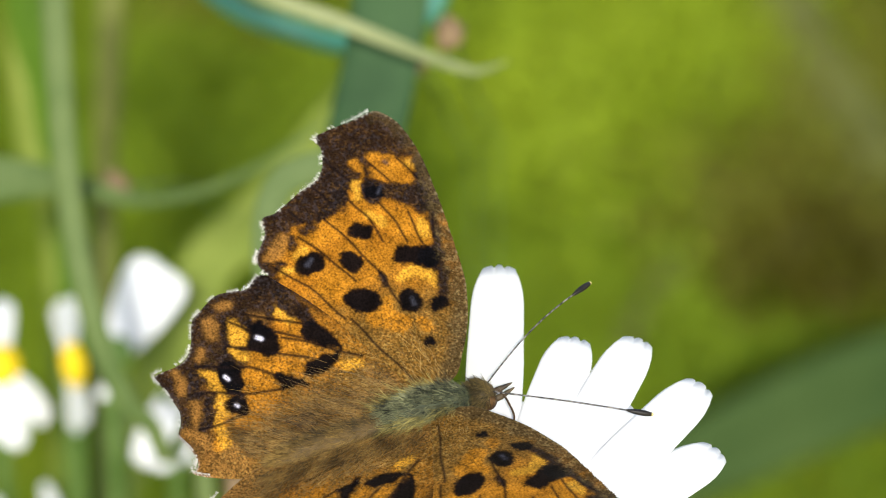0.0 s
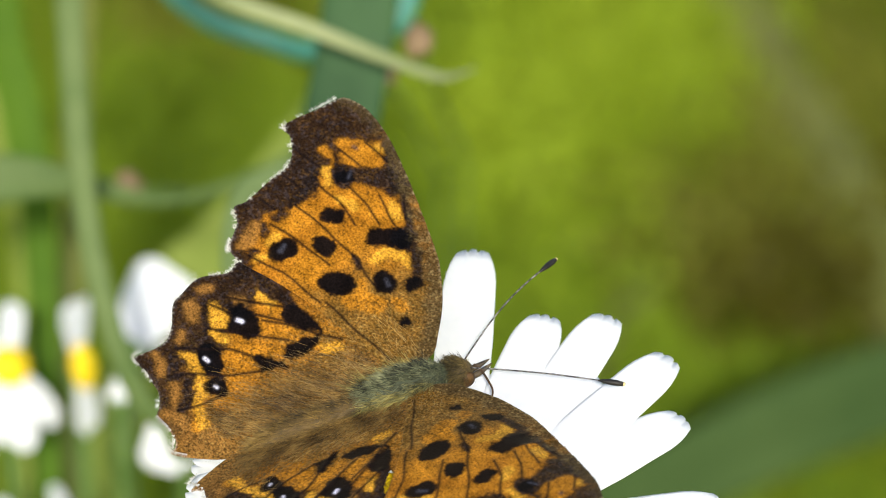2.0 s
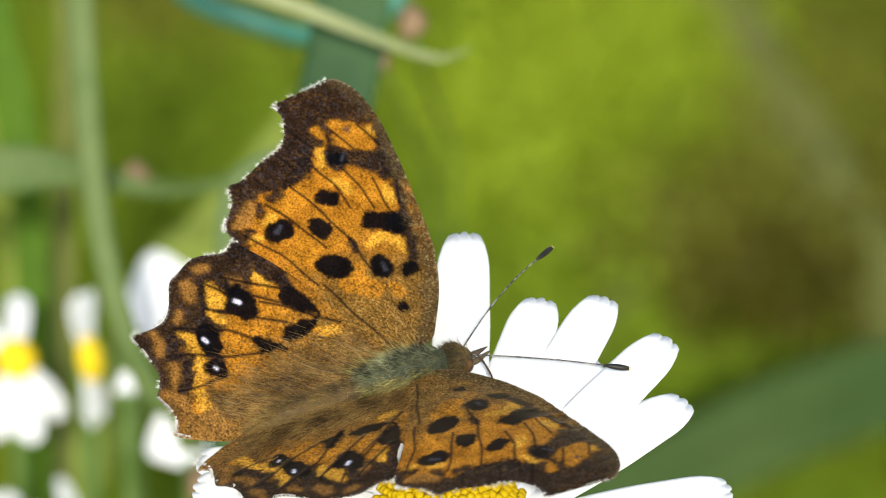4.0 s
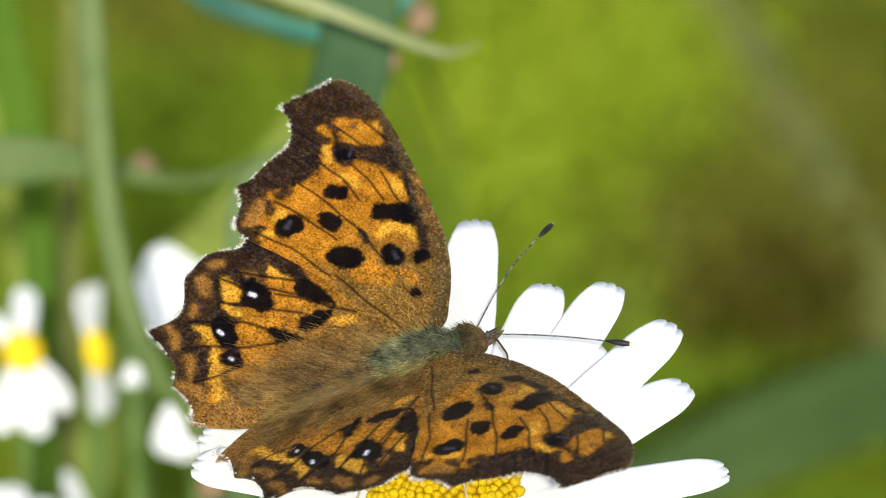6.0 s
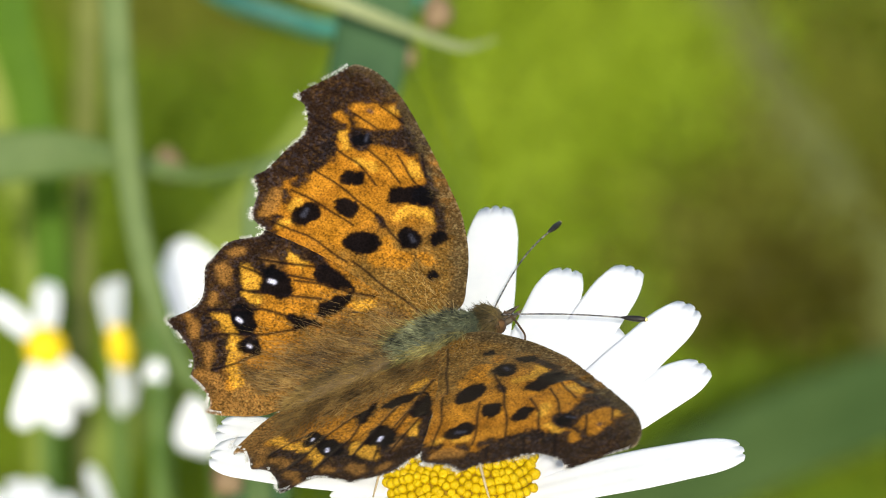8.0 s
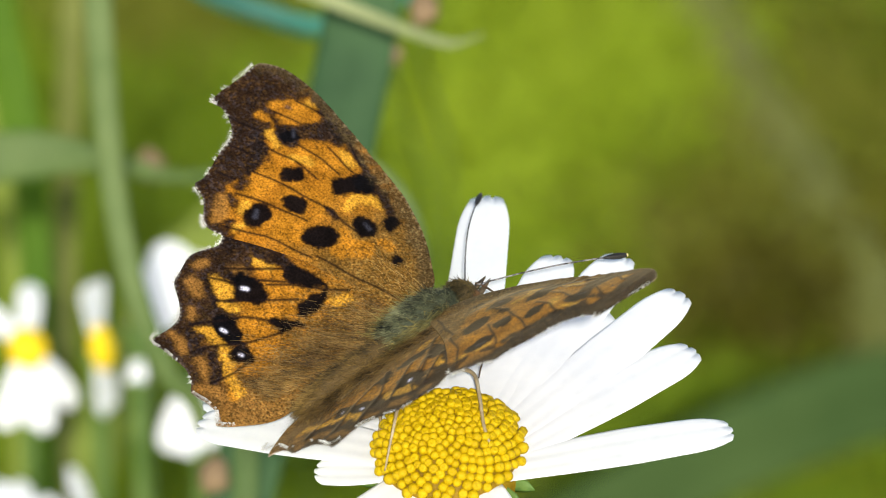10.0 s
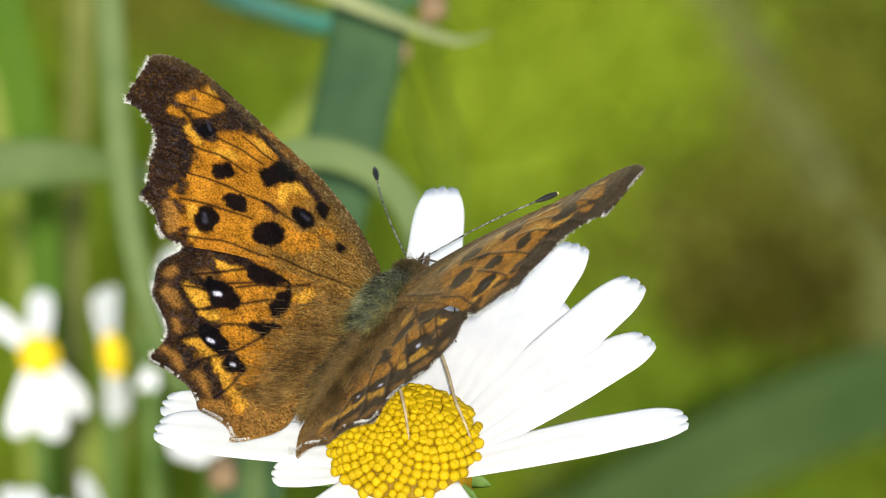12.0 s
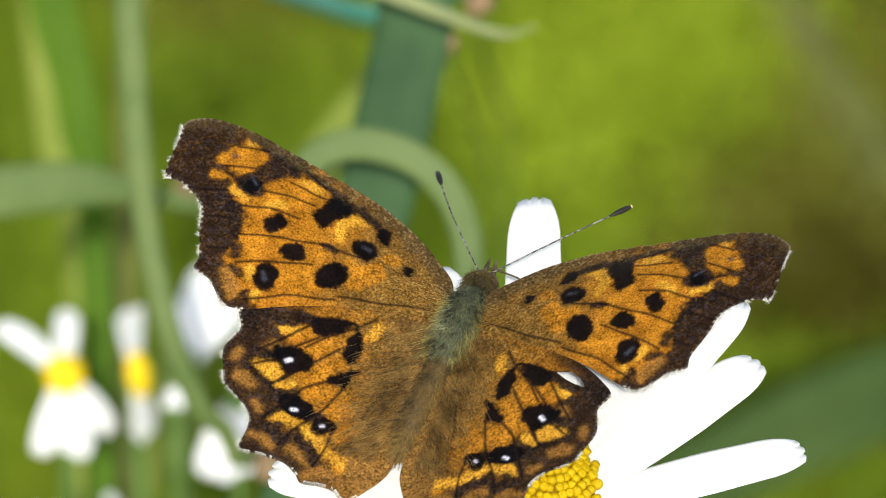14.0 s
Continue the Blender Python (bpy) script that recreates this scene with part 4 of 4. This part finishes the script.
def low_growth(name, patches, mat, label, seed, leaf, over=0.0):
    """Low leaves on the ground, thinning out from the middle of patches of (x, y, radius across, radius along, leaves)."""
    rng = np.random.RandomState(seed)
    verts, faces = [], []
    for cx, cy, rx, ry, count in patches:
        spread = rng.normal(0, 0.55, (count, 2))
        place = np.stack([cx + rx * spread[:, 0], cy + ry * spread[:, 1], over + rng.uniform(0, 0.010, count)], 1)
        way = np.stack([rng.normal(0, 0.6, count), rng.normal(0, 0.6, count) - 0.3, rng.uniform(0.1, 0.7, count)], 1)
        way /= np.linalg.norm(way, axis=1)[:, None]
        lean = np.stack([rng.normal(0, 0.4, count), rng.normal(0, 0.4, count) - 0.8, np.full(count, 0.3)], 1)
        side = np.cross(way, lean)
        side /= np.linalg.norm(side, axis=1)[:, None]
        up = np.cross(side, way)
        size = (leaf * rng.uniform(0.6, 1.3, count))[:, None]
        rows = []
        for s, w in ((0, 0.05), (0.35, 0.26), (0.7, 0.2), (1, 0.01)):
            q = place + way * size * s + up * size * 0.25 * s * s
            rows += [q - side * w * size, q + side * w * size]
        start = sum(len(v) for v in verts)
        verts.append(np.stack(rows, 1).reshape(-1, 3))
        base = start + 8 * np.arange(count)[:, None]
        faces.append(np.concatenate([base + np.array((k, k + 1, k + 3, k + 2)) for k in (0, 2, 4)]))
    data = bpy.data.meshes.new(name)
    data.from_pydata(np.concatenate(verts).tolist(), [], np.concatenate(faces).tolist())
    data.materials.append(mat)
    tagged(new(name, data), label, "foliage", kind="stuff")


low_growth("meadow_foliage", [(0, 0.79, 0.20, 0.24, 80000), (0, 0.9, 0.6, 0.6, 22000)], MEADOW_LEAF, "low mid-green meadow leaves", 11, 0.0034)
# sunlit patches, lit by their lighter leaf colour only
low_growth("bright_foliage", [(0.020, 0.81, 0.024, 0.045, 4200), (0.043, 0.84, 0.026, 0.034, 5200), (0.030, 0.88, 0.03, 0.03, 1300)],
           BRIGHT_LEAF, "yellow-green low leaves with sunlight painted into their colour", 12, 0.0036, 0.005)
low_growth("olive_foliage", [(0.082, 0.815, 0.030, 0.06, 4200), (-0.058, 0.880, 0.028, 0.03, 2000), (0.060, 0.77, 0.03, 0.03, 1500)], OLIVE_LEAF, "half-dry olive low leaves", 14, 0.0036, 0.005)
# a shaded hollow of the meadow, made by dark leaf colour alone
low_growth("shaded_foliage", [(0.068, 0.742, 0.018, 0.022, 1500), (0.088, 0.765, 0.02, 0.03, 450)], PAINTED_SHADE_LEAF, "low meadow leaves with shade painted into their colour", 13, 0.0042, 0.006)
blade("dry_stalk", [(24, 120, 1085), (55, 57, 980), (75, 16, 910), (98, -28, 834), (117, -62, 776)], (20, 24, 24, 22, 20), DRY_BLADE, "thick dry brown stalk leaning across the meadow", "stalk", 0.5, "dry stalks", 0.04)
blade("dry_stalk", [(18, -54, 792), (31, -22, 846), (52, -2, 880), (95, 24, 925), (150, 75, 1010)], (4, 6, 6, 5, 4), STRAW_BLADE, "pale dry stalk leaning the other way", "stalk", 0.5, "dry stalks", 0.04)
blade("low_leaf", [(0, -64, 640), (25, -48, 640), (45, -38, 640), (60, -31, 640), (78, -25, 640), (110, -20, 640), (140, -32, 640)], (8, 12, 15, 16, 16, 11, 4), LOW_BLADE, "broad dark leaf low beside the daisy", "leaf", 0.08, rib=0.05)
upright = blade("upright_leaf", [(-54, 60, 300), (-53, 30, 300), (-49.5, 14, 300), (-47, -20, 300), (-45, -200, 290)], (4, 6, 5, 3.5, 3), DEEP_BLADE, "dark green upright grass leaf", flat=0.15, rib=0.06)
straw = blade("upright_leaf", [(-44, 60, 330), (-45, 20, 330), (-46, -15, 330), (-47, -200, 320)], (3, 3.4, 3, 3), STRAW_BLADE, "straw-brown upright grass leaf", flat=0.3, rib=0.06)
lime = blade("upright_leaf", [(-60, 40, 360), (-56, 10, 360), (-52, -20, 360), (-48, -200, 340)], (4, 5, 5, 4), PALE_BLADE, "light green upright grass leaf", flat=0.3, rib=0.06)


# ---- what moves ----
# drift of the stems and daisies behind in the breeze: seconds, across, up, in millimetres
SWAY_ROWS = [
    (0, -6.57, -2.79),
    (0.5, -4.20, -1.19),
    (1, -3.07, -1.75),
    (1.5, -2.86, -1.72),
    (2, -2.08, -1.48),
    (2.5, -1.41, -2.09),
    (3, -1.71, -1.42),
    (3.5, -0.41, -1.69),
    (6, -0.47, -0.63),
    (6.5, 0.00, -0.00),
    (7, 0.59, 0.37),
    (9.3, 0.29, -1.54),
    (9.5, 0.75, -1.55),
    (9.7, 0.60, -1.42),
    (10, 0.16, -0.71),
    (10.2, 0.56, -0.68),
    (10.5, 1.54, -0.77),
    (11, 0.77, -0.25),
    (11.5, 0.06, -0.66),
    (12, 0.44, -1.81),
    (12.5, 0.43, -2.10),
    (13, 0.01, -2.58),
    (13.5, -0.61, -4.30),
    (14, -2.15, -5.13)]
# slow rise of what hangs at the top edge: seconds, up, in millimetres
RISE_ROWS = [(0, -1.4), (1, -1.3), (2.5, -0.9), (3.5, -0.6), (6, 0.0), (6.5, 0.0), (9.5, 0.2), (12.5, 0.2), (14, 0.0)]
FLOWER_ROWS = [
    (0, 0.00140, -0.00028, -0.01974, 50.88, -1.53, 1.38),
    (0.5, 0.00109, -0.00017, -0.01820, 48.15, -1.54, -0.65),
    (1, 0.00080, -0.00014, -0.01778, 47.12, -1.90, -1.25),
    (1.5, 0.00089, -0.00013, -0.01760, 47.53, -2.47, -1.22),
    (2, 0.00071, -0.00012, -0.01683, 45.56, -1.75, -1.97),
    (2.5, 0.00030, -0.00012, -0.01737, 47.44, -2.88, -2.39),
    (3, 0.00058, -0.00011, -0.01749, 47.68, -3.29, -2.05),
    (3.5, 0.00152, -0.00009, -0.01784, 48.08, -3.44, 0.39),
    (6, 0.00010, -0.00001, -0.01687, 46.61, -2.83, -2.61),
    (6.5, -0.00064, 0.00000, -0.01624, 45.01, -2.86, -3.56),
    (7, -0.00088, 0.00001, -0.01594, 44.31, -2.65, -4.81),
    (9.3, 0.00034, 0.00002, -0.01717, 48.96, -5.30, -4.73),
    (9.5, 0.00025, 0.00002, -0.01608, 44.56, -3.32, -3.15),
    (9.7, 0.00050, 0.00002, -0.01651, 45.32, -3.55, -2.91),
    (10, -0.00056, 0.00002, -0.01487, 42.86, -2.54, -4.06),
    (10.2, -0.00312, 0.00003, -0.01489, 44.06, -2.53, -4.77),
    (10.5, -0.00019, 0.00001, -0.01532, 42.71, -2.08, -4.78),
    (11, -0.00259, 0.00002, -0.01530, 43.62, -3.62, -5.82),
    (11.5, -0.00397, 0.00002, -0.01466, 43.74, -4.38, -6.07),
    (12, -0.00428, 0.00001, -0.01479, 44.14, -4.40, -5.30),
    (12.5, -0.00288, 0.00000, -0.01558, 45.05, -3.99, -4.42),
    (13, 0.00043, -0.00000, -0.01709, 47.73, -5.04, -5.43),
    (13.5, -0.00002, -0.00002, -0.01703, 47.03, -4.73, -3.44),
    (14, 0.00128, -0.00003, -0.01804, 50.76, -6.22, -2.79)]
BUTTERFLY_ROWS = [
    (0, -0.00603, -0.00025, -0.01044, 24.52, 43.41, -60.85),
    (0.5, -0.00544, -0.00016, -0.00947, 24.36, 41.14, -61.69),
    (1, -0.00543, -0.00013, -0.00948, 24.11, 41.64, -61.03),
    (1.5, -0.00554, -0.00012, -0.00922, 25.98, 39.08, -60.83),
    (2, -0.00541, -0.00011, -0.00898, 24.91, 37.17, -62.06),
    (2.5, -0.00591, -0.00010, -0.00901, 25.73, 37.60, -61.20),
    (3, -0.00589, -0.00009, -0.00918, 25.63, 38.28, -60.81),
    (3.5, -0.00517, -0.00007, -0.00929, 23.10, 39.33, -58.67),
    (6, -0.00522, -0.00001, -0.00877, 24.84, 32.88, -58.37),
    (6.5, -0.00543, 0.00000, -0.00841, 25.24, 32.87, -59.57),
    (7, -0.00567, 0.00000, -0.00823, 26.69, 32.42, -60.40),
    (9.3, -0.00541, 0.00002, -0.00856, 28.70, 35.12, -57.36),
    (9.5, -0.00498, 0.00002, -0.00868, 29.69, 27.79, -52.09),
    (9.7, -0.00407, 0.00002, -0.00914, 28.75, 25.86, -52.18),
    (10, -0.00537, 0.00002, -0.00791, 33.14, 19.66, -44.81),
    (10.2, -0.00729, 0.00004, -0.00890, 44.45, 22.96, -35.13),
    (10.5, -0.00302, 0.00002, -0.00842, 33.80, 15.30, -34.89),
    (11, -0.00532, 0.00003, -0.00797, 36.73, 14.43, -32.42),
    (11.5, -0.00718, 0.00003, -0.00714, 37.09, 5.39, -34.96),
    (12, -0.00760, 0.00002, -0.00737, 38.52, 2.98, -33.57),
    (12.5, -0.00650, 0.00000, -0.00793, 42.50, 7.63, -23.57),
    (13, -0.00317, -0.00000, -0.00850, 42.49, 12.04, -15.64),
    (13.5, -0.00467, -0.00003, -0.00909, 44.54, 7.91, -22.79),
    (14, -0.00448, -0.00005, -0.00981, 51.39, 14.62, -17.20)]
# lift of the left and right wings, sweep of the hindwings and of the forewings, in degrees
WING_ROWS = [
    (0, 12.5, 11.7, -6.4, 0.0, -1.7, 5.7),
    (0.5, 9.9, 10.5, -4.5, -0.0, -1.2, 2.9),
    (1, 10.6, 16.3, -3.3, 0.0, -1.8, 0.8),
    (1.5, 15.7, 16.0, -2.0, -0.0, -1.0, -0.4),
    (2, 17.0, 12.9, -3.0, -2.1, -1.4, -0.7),
    (2.5, 17.9, 15.3, -3.0, -2.2, -1.3, -0.8),
    (3, 20.9, 20.5, -3.6, -1.0, -1.9, 0.1),
    (3.5, 18.1, 20.3, -4.2, -0.8, -2.1, -0.1),
    (6, 17.9, 11.8, -1.3, -1.7, -0.9, -2.1),
    (6.5, 18.1, 13.3, -0.4, -0.9, -1.2, -2.5),
    (7, 17.5, 13.2, -0.1, -1.4, -1.2, -2.4),
    (9.3, 14.5, 17.8, 0.3, -0.7, -0.9, -1.4),
    (9.5, 40.2, 35.7, 1.4, -0.8, 0.5, -4.3),
    (9.7, 49.1, 44.0, 3.2, 2.1, 0.9, -9.8),
    (10, 25.8, 25.4, 2.1, 0.0, 1.3, -3.5),
    (10.2, 9.4, 18.9, 5.6, -4.4, 0.5, -4.6),
    (10.5, 31.3, 31.3, 2.5, 4.0, -0.4, -8.6),
    (11, 31.4, 31.6, 0.2, -3.2, -0.7, -3.2),
    (11.5, 38.1, 15.5, 0.8, -1.0, -1.2, -1.1),
    (12, 48.0, 22.7, 2.3, -0.4, -0.4, -0.7),
    (12.5, 31.1, 20.2, -0.2, -0.5, -0.7, 0.1),
    (13, 17.7, 19.3, -1.0, 2.3, -0.4, 3.3),
    (13.5, 37.7, 29.9, -1.7, 2.4, -1.0, 4.4),
    (14, 17.3, 16.2, -2.4, 4.9, 0.2, 9.9)]

# the way each antenna points, in the butterfly's own axes
ANTENNA_ROWS = {-1: [
    (0, -0.488, 0.873, 0.017),
    (0.5, -0.512, 0.859, -0.016),
    (1.5, -0.545, 0.838, -0.009),
    (2, -0.536, 0.844, 0.016),
    (2.5, -0.560, 0.829, 0.004),
    (3, -0.540, 0.841, -0.035),
    (3.5, -0.516, 0.856, 0.024),
    (6, -0.567, 0.822, 0.057),
    (6.5, -0.609, 0.793, -0.009),
    (7, -0.614, 0.789, -0.025),
    (9.3, -0.663, 0.667, -0.340),
    (10, -0.663, 0.745, -0.073),
    (10.2, -0.618, 0.730, -0.293),
    (10.5, -0.634, 0.770, 0.074),
    (11, -0.647, 0.761, 0.041),
    (11.5, -0.630, 0.774, 0.068),
    (12, -0.640, 0.762, 0.104),
    (12.5, -0.623, 0.782, -0.007),
    (13, -0.224, 0.730, -0.646),
    (13.5, -0.650, 0.759, -0.049),
    (14, -0.609, 0.770, -0.190)], 1: [
    (0, 0.470, 0.874, -0.121),
    (0.5, 0.483, 0.863, -0.144),
    (1.5, 0.619, 0.784, 0.040),
    (3, 0.564, 0.824, -0.052),
    (3.5, 0.497, 0.866, -0.058),
    (6.5, 0.745, 0.649, 0.154),
    (7, 0.732, 0.664, 0.151),
    (9.3, 0.598, 0.796, 0.093),
    (9.5, 0.479, 0.877, -0.033),
    (10, 0.456, 0.879, -0.137),
    (10.2, 0.480, 0.859, -0.180),
    (10.5, 0.357, 0.926, -0.120),
    (11, 0.368, 0.918, -0.146),
    (11.5, 0.508, 0.854, -0.114),
    (12.5, 0.581, 0.812, -0.048),
    (13, -0.096, 0.623, -0.776),
    (14, 0.656, 0.754, 0.027)]}

# the way each visible leg points, in the butterfly's own axes
LEG_ROWS = {
    "hind": [(0, 5.6, -7.9, -5.1), (9.5, 5.6, -7.9, -5.1), (10, 5.0, -9.0, -4.0), (10.5, 4.6, -9.6, -3.2), (11, 6.7, -8.0, -3.0), (11.5, 5.4, -8.2, -4.4), (12, 4.9, -8.4, -4.6), (12.5, 5.0, -8.5, -4.4), (13.5, 4.8, -8.3, -5.0), (14, 4.8, -8.3, -5.0)],
    "middle": [(0, 11.1, -3.5, -4.9), (9.5, 11.1, -3.5, -4.9), (10, 9.8, -5.1, -6.0), (10.5, 8.6, -7.3, -5.7), (11, 6.5, -4.3, -3.9), (11.5, 6.1, -5.1, -4.7), (12, 5.5, -5.4, -4.7), (13.5, 6.9, -5.7, -3.3), (14, 6.9, -5.7, -3.3)]}



def motions():
    for side, pair, hip, joints in LEGS:
        if pair in LEG_ROWS and side == 1:
            rest = LEG_PARTS[side, pair].matrix_basis.copy()
            walk(LEG_PARTS[side, pair], [(t, rest @ Vector(joints[-1]).rotation_difference(Vector((x, y, z))).to_matrix().to_4x4()) for t, x, y, z in LEG_ROWS[pair]])
    for side, rows in ANTENNA_ROWS.items():
        place = ANTENNAE[side].matrix_basis.copy()
        walk(ANTENNAE[side], [(t, place @ ANTENNA_REST[side].rotation_difference(Vector((x, y, z))).to_matrix().to_4x4()) for t, x, y, z in rows])
    for ob, share in (*((flower, 1.0) for flower in FAR_DAISIES), (stem, 1.0), (across, 1.0), (stem_bud, 1.0)):
        rest = ob.matrix_basis.copy()
        walk(ob, [(t, Matrix.Translation(STAGE.to_3x3() @ Vector((x * share * MM, 0, z * share * MM))) @ rest) for t, x, z in SWAY_ROWS])
    for ob in (tip, teal, top_bud):
        rest = ob.matrix_basis.copy()
        walk(ob, [(t, Matrix.Translation(STAGE.to_3x3() @ Vector((0, 0, z * MM))) @ rest) for t, z in RISE_ROWS])
    walk(daisy, [(row[0], STAGE @ pose(*row[1:])) for row in FLOWER_ROWS])
    walk(butterfly, [(row[0], STAGE @ pose(*row[1:])) for row in BUTTERFLY_ROWS])
    for word, side, lift, hind, fore in (("left", -1, 1, 3, 5), ("right", 1, 2, 4, 6)):
        hinge = Matrix.Translation((side * HINGE * MM, 0, 0))
        for kind, at_y, down, turn in (("forewing", 0.005, 0, fore), ("hindwing", -0.001, -0.00022, hind)):
            walk(WINGS[word, kind], [(row[0], hinge @ pose(0, 0, 0, 0, -side * row[lift]) @ pose(0, at_y, down, 0, 0, side * row[turn]) @ pose(0, -at_y, 0)) for row in WING_ROWS])


motions()
